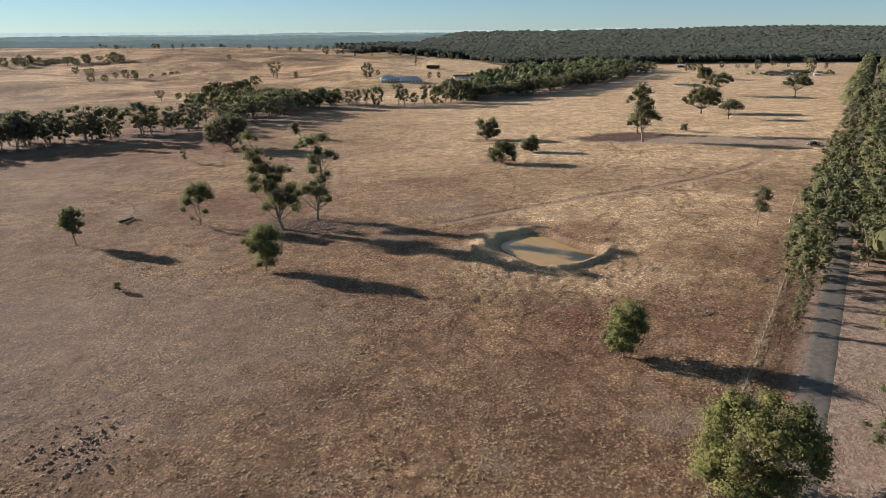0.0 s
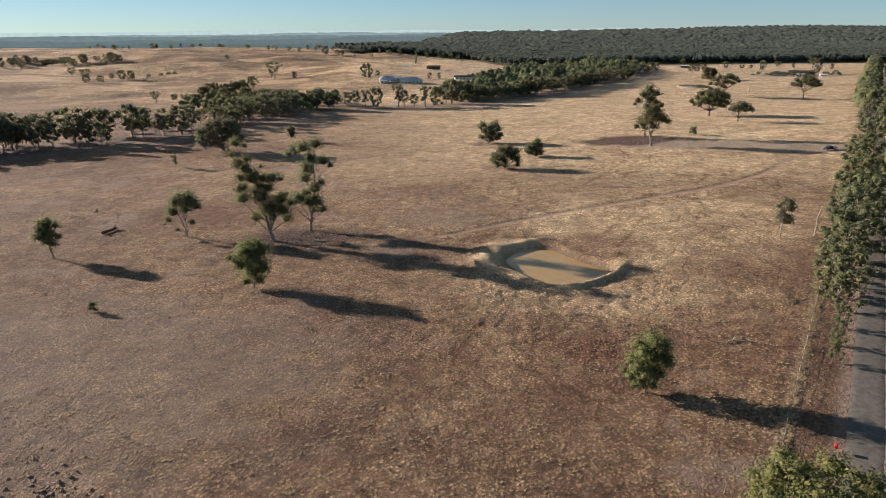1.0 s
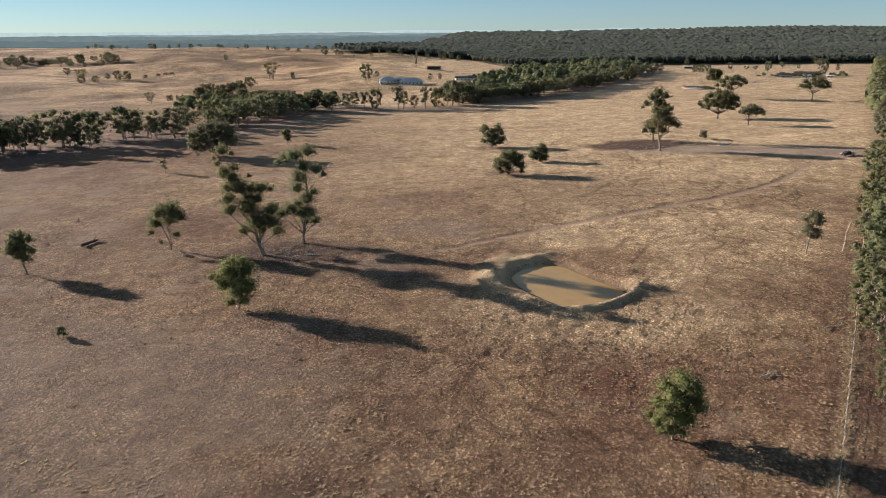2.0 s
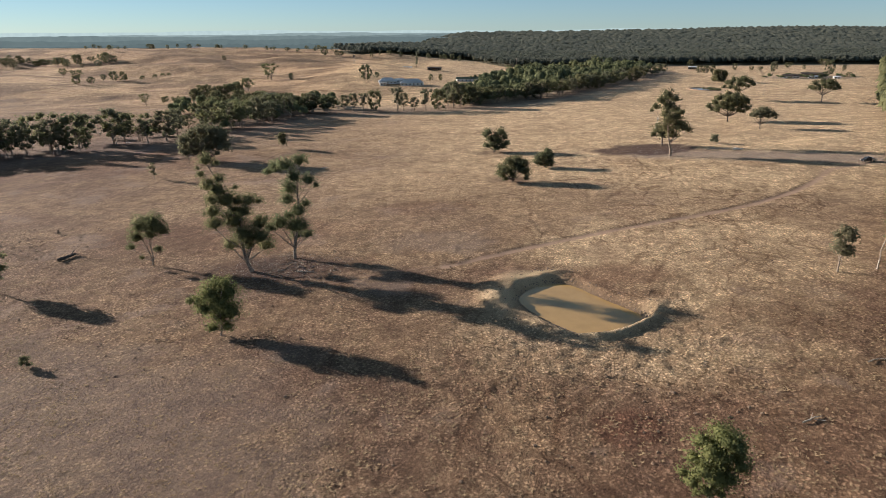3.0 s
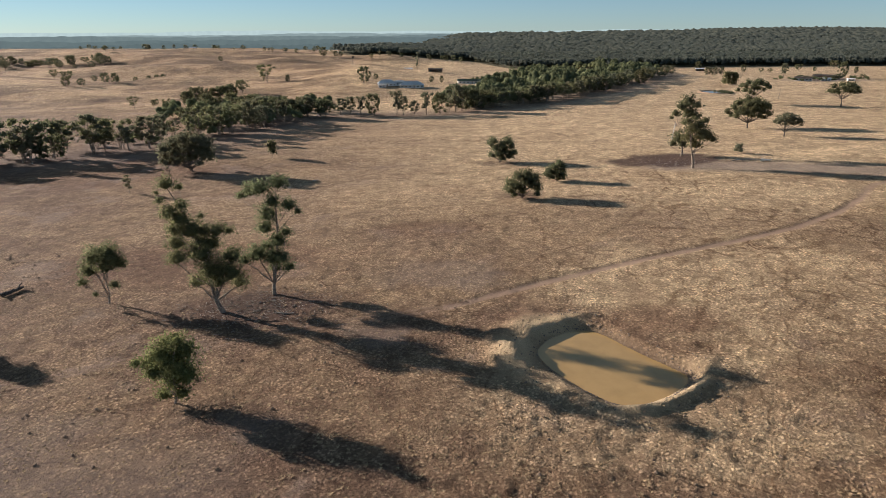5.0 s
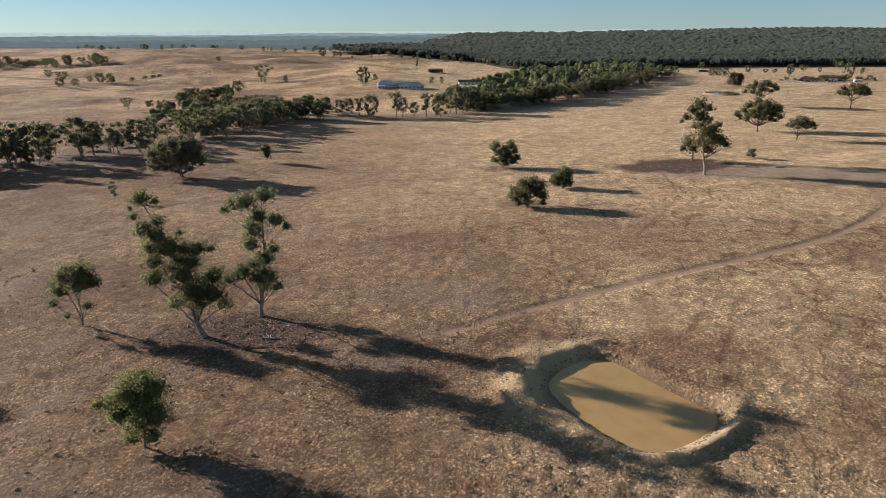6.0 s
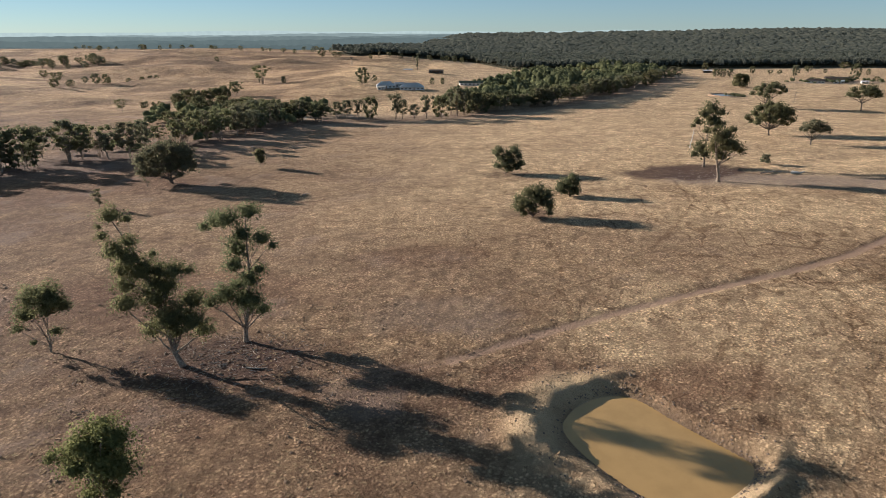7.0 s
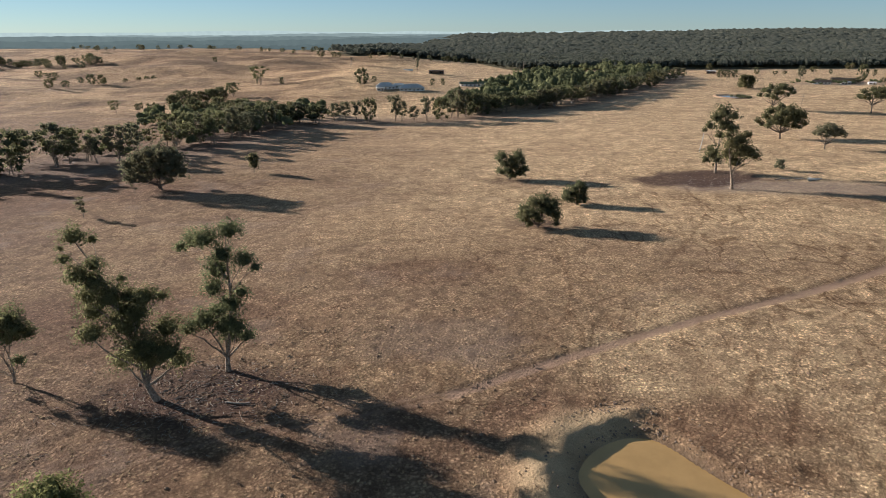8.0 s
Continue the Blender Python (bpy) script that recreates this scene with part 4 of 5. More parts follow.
for ax, ay, bx, by, count, lo, hi in ((-240, 300, -168, 332, 15, 12, 19), (-125, 470, -70, 468, 13, 9, 14), (-150, 420, -108, 440, 12, 9, 13), (-140, 390, -118, 385, 6, 8, 11)):
    for k in range(count):
        f = (k + rng.rand()) / count
        plant(int(rng.choice([0, 2, 3, 4])), ax + f * (bx - ax) + rng.normal() * 3, ay + f * (by - ay) + rng.normal() * 7, rng.uniform(lo, hi), 1.05, rng.uniform(0, 360),
              label="dark rounded tree in the creek-side belt", group="creek trees")
plant_rows([(0, -60, 481, 12.5, 1.05), (1, -52, 479, 13, 1.1), (2, -44, 480, 14.5, 0.85), (0, -66, 480, 11.5, 1.1), (1, -28, 477, 17, 1.05), (0, -24, 480, 13, 0.95), (0, -16, 478, 10, 1.1), (1, -8, 479, 15.5, 1.15),
            (2, 1, 483, 14.5, 0.95), (0, 12, 494, 19, 1.0), (2, 17, 498, 17, 0.85), (0, 8, 496, 12, 1.0)], "single gum tree standing in the creek line", "creek trees")
for k in range(46):
    i = 8 + k * 5 // 46
    g = (k * 5 / 46) % 1
    (ax, ay), (bx, by) = CREEK[i], CREEK[i + 1]
    x, y = ax + g * (bx - ax) + rng.normal() * 2, ay + g * (by - ay) + 4 + rng.uniform(0, 14)
    plant(int(rng.choice([0, 1, 2, 3, 4])), x, y, rng.uniform(10, 15), rng.uniform(0.95, 1.25), rng.uniform(0, 360), label="tall gum tree in the thick belt along the creek", group="creek trees")
for k in range(16):
    plant(int(rng.choice([0, 2, 4])), 165 + k * 6.5 + rng.normal() * 3, 640 + k * 9.5 + rng.normal() * 8, rng.uniform(9, 13), 1.1, rng.uniform(0, 360), label="gum tree at the far end of the creek belt", group="creek trees")

# hill trees across the creek
plant_rows([(4, -444, 799, 10.5, 0.85), (4, -407, 760, 11.5, 1.05), (2, -365, 683, 8.5, 1.3), (2, -357, 696, 7, 1.3), (0, -373, 752, 8.6, 1.1), (2, -354, 737, 10.6, 1.0), (2, -345, 740, 10.2, 1.0),
            (2, -348, 751, 6.5, 1.0), (2, -370, 841, 6.6, 1.1), (2, -349, 831, 7.8, 1.1), (2, -339, 830, 7.8, 1.0), (2, -332, 831, 7.4, 1.0), (3, -226, 524, 10.2, 0.8), (4, -527, 1053, 12.2, 0.9),
            (4, -556, 1146, 8.4, 1.3), (2, -328, 1034, 7.4, 1.1)], "dark rounded tree on the dry grazed hillside", "hillside trees")
plant_rows([(2, -461, 1250, 8, 1.3), (2, -322, 1268, 9, 0.9), (4, -267, 1196, 8.6, 1.2), (2, -249, 1202, 7.6, 1.1), (2, -190, 1134, 15, 1.15), (2, -172, 1150, 9, 1.2), (2, -164, 1152, 8, 1.2),
            (3, -180, 726, 18.7, 1.05), (2, -201, 711, 5, 0.9), (2, -153, 707, 7, 0.9), (2, -71.5, 675, 15.5, 0.95), (2, -62.6, 700, 6, 1.1), (1, -28, 941, 18, 0.6), (2, -6.3, 701, 6.5, 0.9), (2, 3.8, 704, 6.6, 0.8),
            (3, 87, 818, 10, 0.9), (2, 64, 735, 8, 1.1), (2, 72, 730, 7, 1.2), (1, -183, 728, 6, 0.9)], "isolated tree on the pale far paddocks", "hillside trees")
for k in range(34):
    plant(int(rng.choice([2, 4, 0])), -700 + 6 * k + rng.normal() * 8, 1035 + rng.normal() * 22, rng.uniform(9, 16), rng.uniform(1, 1.3), rng.uniform(0, 360), label="scattered dark tree on the far slope", group="hillside trees")
for k in range(15):
    plant(int(rng.choice([0, 1, 2])), -105 + 12 * k + rng.normal() * 4, 1118 - 6.0 * max(0, k - 9) + rng.normal() * 6, rng.uniform(5, 10), 1.0, rng.uniform(0, 360), label="grey-green tree at the edge of the far bush", group="hillside trees")
for k in range(24):
    plant(int(rng.choice([2, 4, 0])), -690 + 21 * k + rng.normal() * 9, 1270 + rng.normal() * 30, rng.uniform(6, 12), rng.uniform(0.9, 1.3), rng.uniform(0, 360), label="small dark tree along the far hill crest", group="hillside trees")
for k in range(12):
    plant(2, -224 + 3.6 * (k % 8) + rng.normal(), 553 + 9 * (k // 8) + rng.normal() * 2, rng.uniform(3, 5), 0.7, 40 * k, label="young planted tree in a row", group="planted rows")
for k in range(15):
    plant(int(rng.choice([2, 4])), -206 + 2.2 * k + rng.normal() * 2, 566 + 3.4 * k + rng.normal() * 4, rng.uniform(8, 13), 1.0, rng.uniform(0, 360), label="dark planted tree in a shelter belt", group="shelter belt")
for k in range(18):
    plant(int(rng.choice([2, 0, 4])), -168 + 4.0 * k + rng.normal() * 5, 510 - 2.0 * k + rng.normal() * 9, rng.uniform(8, 13), 1.0, rng.uniform(0, 360), label="dense dark tree behind the creek", group="creek trees")
plant_rows([(2, 333, 874, 11, 0.9), (2, 311, 790, 9, 1.2), (2, 318, 788, 9, 1.1), (2, 326, 788, 9, 1.0), (2, 376, 841, 8.5, 0.9), (4, 388, 822, 5.5, 1.2), (4, 398, 820, 5.5, 1.2), (0, 378, 750, 15, 0.8),
            (4, 447, 847, 8.6, 1.0), (2, 467, 846, 5.4, 1.0), (2, 431, 733, 17, 0.7), (2, 493, 806, 7.5, 0.8), (4, 516, 888, 11, 1.0), (2, 405, 730, 5, 1.5), (2, 420, 722, 5, 1.6), (2, 383, 725, 4, 1.5),
            (4, 408, 712, 4.5, 1.4), (2, 445, 720, 5, 1.5)], "tree near the distant farmhouses", "farmyard trees")

# roadside belt
rng = np.random.RandomState(18)
for s, o, h, kind, wide in ((14, -4.6, 4.6, 6, 0.8), (20, -4.4, 3.4, 5, 0.9), (27, -4.4, 4.6, 5, 0.9), (34, -5.0, 9.5, 6, 1.1), (40, -5.5, 10.5, 5, 1.15), (47, -6, 9, 6, 1.15),
                            (21, 9.5, 9.5, 6, 1.0), (-16, 8.5, 9.0, 6, 1.0), (44, 9.5, 4, 5, 0.9), (2, 22, 11, 5, 1.0), (30, 20, 12, 6, 1.0), (44, 17, 11, 5, 1.0)):
    x, y = by_road(s, o)
    plant(kind, x, y, h, wide, s * 37, label="grey-green roadside gum tree", group="roadside trees")
s = 55.0
while s < 420:
    for lo, hi in ((-7.5, -3.2), (3.4, 7.5), (8, 14), (14, 26)):
        if lo > 7.6 and s > 300:
            continue
        x, y = by_road(s + rng.uniform(-2.5, 2.5), rng.uniform(lo, hi))
        plant(int(rng.choice([5, 6] if s < 200 else [0, 1, 3, 4])), x, y, rng.uniform(8.5, 15) if lo > 0 or s < 110 else rng.uniform(7, 10.5), rng.uniform(0.95, 1.3), rng.uniform(0, 360), label="gum tree in the dense roadside belt", group="roadside trees")
    s += 5.0 if s < 160 else 7.5 if s < 330 else 11


# ---- far bush, one uncountable mass ----
def mass_forms(rng, n, leaf, up=0.2, lumps=4, full=1.0):
    """Crown shapes: rounded lumps with a fringe of leaf sprays."""
    forms = []
    for k in range(6):
        v, q, t, nn, count = [], [], [], [], 0
        for j in range(lumps):
            a, ring = j * 2.4 + rng.uniform(-0.5, 0.5), 0.0 if j == 0 else rng.uniform(0.35, 0.62)
            c = np.array([ring * math.cos(a), ring * math.sin(a), rng.uniform(-0.25, 0.3) + (0.15 if j == 0 else 0)])
            r = full * rng.uniform(0.42, 0.6)
            v.append(ICO * r * rng.uniform(0.8, 1.2, (len(ICO), 1)) + c)
            t.append(ICO_T + count)
            nn.append(ICO * (1 - up) + np.array([0, 0, up]))
            count += len(ICO)
        out = dirs(rng, n)
        out[:, 2] = np.abs(out[:, 2]) * 1.1 - 0.25
        c = out * rng.uniform(0.7, 1.1, (n, 1)) * np.array([1, 1, 0.9])
        nrm = out * (1 - up) + 0.35 * dirs(rng, n) + np.array([0, 0, up])
        nrm /= np.linalg.norm(nrm, axis=1)[:, None]
        u = np.cross(nrm, dirs(rng, n))
        u /= np.linalg.norm(u, axis=1)[:, None]
        w = np.cross(nrm, u)
        v.append(np.stack([c - u * leaf, c - w * leaf * 0.7, c + u * leaf, c + w * leaf * 0.7], 1).reshape(-1, 3))
        q.append(np.arange(4 * n).reshape(-1, 4) + count)
        nn.append(np.repeat(nrm, 4, 0))
        forms.append((np.concatenate(v), np.concatenate(q), np.concatenate(t), np.concatenate(nn)))
    return forms


def mass_crown(heap, rng, form, x, y, r, tall, top):
    v, q, t, n = form
    a = rng.uniform(0, 6.28)
    rot = np.array([[math.cos(a), math.sin(a), 0], [-math.sin(a), math.cos(a), 0], [0, 0, 1]])
    heap.add(v @ rot * np.array([r, r, tall]) + np.array([x, y, float(land(x, y)) + top - tall * 0.9]), q, t, n @ rot)


def build_forest():
    rng = np.random.RandomState(3)
    heap, forms, count = Heap(), mass_forms(rng, 22, 0.26, 0.75, 3, 0.8), 0
    far = mass_forms(rng, 6, 0.3, 0.75, 1, 1.25)
    y = 880.0
    while y < 3700:
        step = 7.6 * (y / 1000) ** 1.36
        x = -0.86 * y
        while x < 0.86 * y:
            px, py = x + rng.uniform(-1, 1) * step, y + rng.uniform(-1, 1) * step
            if forest_mask(np.array([px]), np.array([py]))[0] > rng.uniform(0.3, 0.7) and rng.rand() < 0.93:
                r = step * rng.uniform(0.5, 0.85)
                h = (rng.uniform(10.5, 13) + 4 * float(wave(px, py, 90))) * (1 + 0.1 * (y / 1000 - 1))
                edge = forest_mask(np.array([px]), np.array([py - 20]))[0] < 0.5
                tall = h * 0.56 if edge else max(r * 0.8, h * rng.uniform(0.32, 0.46)) if y < 1250 else max(r * 0.6, h * rng.uniform(0.22, 0.32))
                mass_crown(heap, rng, (forms if y < 1250 else far)[count % 6], px, py, r, tall, h)
                count += 1
            x += step
        y += step * 0.9
    # the closed canopy between the crowns
    ys = 940 * 1.016 ** np.arange(88)
    xs = np.linspace(-0.86, 0.86, 420)
    A, Y = np.meshgrid(xs, ys)
    X = A * Y
    Z = land(X, Y) + (7.2 + 4 * wave(X, Y, 90) + 2.0 * (wave(X, Y, 9) - 0.5)) * (1 + 0.1 * (Y / 1000 - 1))
    n = len(xs)
    i, j = np.meshgrid(np.arange(len(ys) - 1), np.arange(n - 1), indexing="ij")
    quads = np.stack([i * n + j, i * n + j + 1, (i + 1) * n + j + 1, (i + 1) * n + j], -1)
    inside = forest_mask(X, Y - 40) > 0.8
    full = inside[:-1, :-1] & inside[1:, :-1] & inside[:-1, 1:] & inside[1:, 1:]
    up = np.zeros((X.size, 3)) + np.array([0, 0, 1.0]) + 0.3 * dirs(rng, X.size)
    heap.add(np.stack([X, Y, Z], -1).reshape(-1, 3), quads[full], (), up)
    tagged(new("forest", heap.mesh("forest", LEAF_HAZED)), "dense eucalypt bush to the horizon, blue-green with painted haze", "forest", kind="stuff")
    # the thick of the creek belt
    heap, forms = Heap(), mass_forms(rng, 54, 0.24, 0.2, 4)
    for k in range(330):
        i = 8 + int(rng.rand() * 4.999)
        g = rng.rand()
        (ax, ay), (bx, by) = CREEK[i], CREEK[i + 1]
        x, y = ax + g * (bx - ax), ay + g * (by - ay)
        deep = rng.rand()
        x, y = x - deep * 25, y + 16 + deep * float(25 + 190 * sm(10, 130, x))
        h = rng.uniform(7, 19) * (1 - 0.25 * deep)
        mass_crown(heap, rng, forms[k % 6], x, y, rng.uniform(3.5, 6.5), h * 0.5, h)
    for k in range(70):
        g = rng.rand()
        x, y = 150 + 120 * g + rng.normal() * 5, 640 + 190 * g + rng.uniform(0, 90)
        h = rng.uniform(9, 14)
        mass_crown(heap, rng, forms[k % 6], x, y, rng.uniform(4, 6.5), h * 0.5, h)
    for k in range(16):
        i = int(rng.rand() * 5)
        g = rng.rand()
        (ax, ay), (bx, by) = CREEK[i], CREEK[i + 1]
        back = rng.uniform(2, 26)
        h = rng.uniform(3, 8)
        mass_crown(heap, rng, forms[k % 6], ax + g * (bx - ax) - 0.6 * back, ay + g * (by - ay) + 0.9 * back, rng.uniform(2.2, 4.2), h * 0.5, h)
    for k in range(44):
        x, y = rng.uniform(-190, -75), rng.uniform(440, 520)
        h = rng.uniform(5, 12)
        mass_crown(heap, rng, forms[k % 6], x, y, rng.uniform(3, 5.5), h * 0.5, h)
    for k in range(34):
        x, y = 398 + rng.normal() * 22, 716 + rng.normal() * 9
        h = rng.uniform(1.6, 4.5)
        mass_crown(heap, rng, forms[k % 6], x, y, rng.uniform(1.5, 3.2), h * 0.5, h)
    for k in range(30):
        x, y = 55 + rng.normal() * 16, 727 + rng.normal() * 8
        h = rng.uniform(2, 6)
        mass_crown(heap, rng, forms[k % 6], x, y, rng.uniform(1.5, 3.5), h * 0.5, h)
    tagged(new("creek_bush", heap.mesh("creek_bush", LEAF)), "thick grey-green undergrowth and crowns along the creek", "bush", kind="stuff")
    # the bush beyond the road
    heap = Heap()
    s = 48.0
    while s < 1050:
        for o in np.arange(11, 75 if s < 330 else 45, 7.0 + s / 200):
            x, y = by_road(s + rng.uniform(-3, 3), o + rng.uniform(-3, 3))
            h = rng.uniform(8, 15)
            mass_crown(heap, rng, forms[int(o + s) % 6], x, y, rng.uniform(3, 5.5), h * 0.45, h)
        s += 6.0 + s / 200
    s = 330.0
    while s < 1050:
        x, y = by_road(s, rng.uniform(-11, -3))
        h = rng.uniform(9, 15)
        mass_crown(heap, rng, forms[int(s) % 6], x, y, rng.uniform(4, 6.5), h * 0.5, h)
        s += 5.0
    tagged(new("roadside_bush", heap.mesh("roadside_bush", LEAF)), "dense green gum bush beyond the road", "bush", kind="stuff")


build_forest()


def build_hills():
    """Far ranges at the horizon, their painted haze paler with distance."""
    rng = np.random.RandomState(4)
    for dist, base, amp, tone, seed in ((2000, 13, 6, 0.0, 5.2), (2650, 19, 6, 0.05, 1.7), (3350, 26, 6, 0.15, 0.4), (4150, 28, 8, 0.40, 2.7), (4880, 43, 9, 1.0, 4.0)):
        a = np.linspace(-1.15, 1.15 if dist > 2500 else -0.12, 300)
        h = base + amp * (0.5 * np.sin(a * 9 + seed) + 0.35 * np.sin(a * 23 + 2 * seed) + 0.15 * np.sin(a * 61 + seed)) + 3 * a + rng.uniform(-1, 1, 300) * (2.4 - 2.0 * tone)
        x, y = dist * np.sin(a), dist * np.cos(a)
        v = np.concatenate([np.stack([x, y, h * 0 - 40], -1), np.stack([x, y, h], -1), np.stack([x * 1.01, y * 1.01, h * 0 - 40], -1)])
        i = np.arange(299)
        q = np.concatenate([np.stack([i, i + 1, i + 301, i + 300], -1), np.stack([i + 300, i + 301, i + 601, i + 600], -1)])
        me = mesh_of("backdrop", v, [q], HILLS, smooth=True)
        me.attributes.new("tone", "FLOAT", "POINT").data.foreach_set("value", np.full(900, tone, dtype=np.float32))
        tagged(new("backdrop", me), "low blue-grey ranges at the horizon, glowing with painted haze", "hills", kind="structure")


build_hills()


# ---- grass tussocks, uncountable ----
def build_tussocks():
    rng = np.random.RandomState(6)
    n = 110000
    y = 40 + 300 * rng.rand(n) ** 1.5
    x = rng.uniform(-1, 1, n) * (60 + 0.62 * y)
    s, o = road_coords(x, y)
    d = pool_distance(x, y)
    lush = sm(1.4, 0.5, np.hypot((x - 28) / 32, (y - 122) / 17))
    thick = (0.12 + 0.7 * sm(0.40, 0.66, wave(x, y, 13) * 0.5 + wave(x, y, 3.5) * 0.5) + 0.6 * lush) * sm(330, 170, y)
    keep = (rng.rand(n) < thick) & (np.abs(o) > 4.5) & (o < 0) & (d > 3.5) & (path_distance(x, y, CAR_TRACK) > 1.4) & (np.abs(o + 5.5) > 2.0)
    x, y, lush = x[keep], y[keep], lush[keep]
    # tall dry grass along the fence
    fs = rng.uniform(-45, 120, 2600)
    fx, fy = by_road(fs, -8.4 + rng.normal(size=2600) * 0.35)
    x, y, lush = np.concatenate([x, fx]), np.concatenate([y, fy]), np.concatenate([lush, np.ones(2600)])
    m = len(x)
    size = rng.uniform(0.22, 0.50, m) * (0.8 + 0.5 * wave(x, y, 9))
    tall = size * (0.42 + 0.2 * lush)
    z = height(x, y) - 0.03
    blades = 9
    a = rng.uniform(0, 6.28, (m, blades))
    way = np.stack([np.cos(a), np.sin(a), 0 * a], -1)
    tip = way * (rng.uniform(0.5, 1.1, (m, blades)) * size[:, None])[..., None]
    tip[..., 2] = rng.uniform(0.5, 1.0, (m, blades)) * tall[:, None]
    side = np.stack([-np.sin(a), np.cos(a), 0 * a], -1) * (size * 0.13)[:, None, None]
    root = np.stack([x, y, z], -1)[:, None, :]
    lift = np.array([0, 0, 1.0]) * (tall * 0.25)[:, None, None]
    v = np.stack([root - side + lift, root + side + lift, root + tip], 2).reshape(-1, 3)
    ob = new("grass_tussocks", mesh_of("grass_tussocks", v, [np.arange(len(v)).reshape(-1, 3)], STRAW))
    tagged(ob, "dry straw-coloured grass tussocks across the paddock", "grass", kind="stuff")


build_tussocks()


# ---- fence ----
def build_fence():
    fence = thing("fence", (*by_road(-45, -8.4), at(*by_road(-45, -8.4))), "weathered wire stock fence with thin timber posts", "fence")
    inv = fence.matrix_world.inverted()
    heap = Heap()
    v, q = tube([(0, 0, -0.3), (0.01, 0, 0.4), (0, 0.01, 0.9), (0, 0, 1.2)], [0.07, 0.065, 0.06, 0.05], 7)
    heap.add(v, q)
    post = heap.mesh("post", DEADWOOD, True)
    stations = np.arange(-45, 190, 3.6)
    rng = np.random.RandomState(2)
    for k, s in enumerate(stations):
        x, y = by_road(s, -8.4)
        ob = child("post", post, fence)
        ob.matrix_basis = inv @ Matrix.LocRotScale((x, y, at(x, y)), Euler((rng.normal() * 0.03, rng.normal() * 0.03, s)), (1, 1, rng.uniform(0.92, 1.1)))
    for h in (0.35, 0.7, 1.05):
        heap = Heap()
        pts = []
        for s in stations:
            x, y = by_road(s, -8.4)
            p = inv @ Vector((x, y, at(x, y) + h))
            pts.append(tuple(p))
        heap.add(*tube(pts, np.full(len(pts), 0.012), 4))
        child("wire", heap.mesh("wire", WIRE), fence, "thin galvanised wire")


build_fence()


# ---- fallen timber, stump, dead stem, stones ----
def fallen(name, x, y, turn, rows, material, label, category="log", seed=0):
    """Fallen timber: limbs given by start, end and radius."""
    rng = np.random.RandomState(seed)
    ob = thing(name, (x, y, at(x, y)), label, category, turn=turn)
    for k, (a, b, r) in enumerate(rows):
        heap = Heap()
        limb(heap, rng, a, b, r, r * 0.45, 0.06, 8, 8)
        child("trunk" if k == 0 else "branch", heap.mesh("limb", material, True), ob)
    return ob


fallen("fallen_log", -90.6, 174.8, 62, [((-2.4, 0, 0.4), (2.2, 0.2, 0.5), 0.5), ((1.0, 0, 0.6), (2.4, 0.9, 1.2), 0.22), ((-1.8, 0, 0.5), (-2.9, -0.8, 0.9), 0.25), ((-0.4, 0, 0.5), (0.6, -0.9, 0.7), 0.18)],
       plain("charred_wood", (0.035, 0.03, 0.026), (0.12, 0.10, 0.085), 0.9, 4.0), "dark charred fallen log with broken stubs", seed=1)
fallen("fallen_branch", -44.9, 274.5, 20, [((-1.4, 0, 0.2), (1.4, 0.2, 0.35), 0.22), ((-0.9, -0.5, 0.2), (0.7, 0.5, 0.5), 0.18), ((-0.2, 0.4, 0.2), (1.1, -0.4, 0.3), 0.15)], DEADWOOD, "pale fallen branch in dry grass", "branch", 2)
fallen("fallen_log", 120.7, 278.9, -12, [((-1.8, 0, 0.4), (1.8, 0.2, 0.6), 0.5), ((1.2, 0.1, 0.6), (2.6, 0.9, 0.9), 0.2), ((-0.5, 0, 0.5), (-1.4, 1.1, 1.1), 0.16)], PALEWOOD, "bleached white fallen log under gum trees", seed=3)
fallen("fallen_branch", 114.0, 281.0, 8, [((-5, 0, 0.3), (5, 0.6, 0.3), 0.28), ((-1, 0, 0.3), (-3.5, 1.5, 1.3), 0.14), ((2, 0.2, 0.3), (4, -1.6, 0.6), 0.14), ((0, 0, 0.3), (1.0, 1.8, 0.7), 0.12)], DEADWOOD, "long grey fallen branch beside a shrub", "branch", 4)
fallen("fallen_branch", 48.0, 99.5, 15, [((-1.6, 0, 0.1), (1.7, 0.3, 0.25), 0.12), ((-0.4, 0, 0.15), (0.8, 0.9, 0.5), 0.07), ((0.2, 0, 0.15), (1.3, -0.8, 0.3), 0.07)], DEADWOOD, "grey fallen branch in the paddock grass", "branch", 5)
fallen("fallen_branch", 66.0, 113.0, 10, [((-2.4, 0, 0.1), (2.2, 0.2, 0.15), 0.11), ((0.4, 0, 0.15), (1.5, 0.7, 0.3), 0.06)], DEADWOOD, "long thin fallen branch in the paddock grass", "branch", 6)
fallen("fallen_branch", -29.5, 160.0, -10, [((-1.8, 0, 0.1), (1.8, 0.2, 0.2), 0.13), ((-0.2, 0, 0.15), (1.0, 0.9, 0.4), 0.08)], DEADWOOD, "fallen grey branch under the tall gums", "branch", 7)
fallen("dead_tree", 89.2, 148.6, 0, [((0, 0, -0.2), (0.7, 0.2, 7.2), 0.16), ((0.35, 0.1, 4.0), (1.2, 0.4, 5.6), 0.06), ((0.2, 0.1, 3.0), (-0.5, 0.1, 4.2), 0.05)], DEADWOOD, "bare pale dead stem beside the fence", "dead tree", 8)
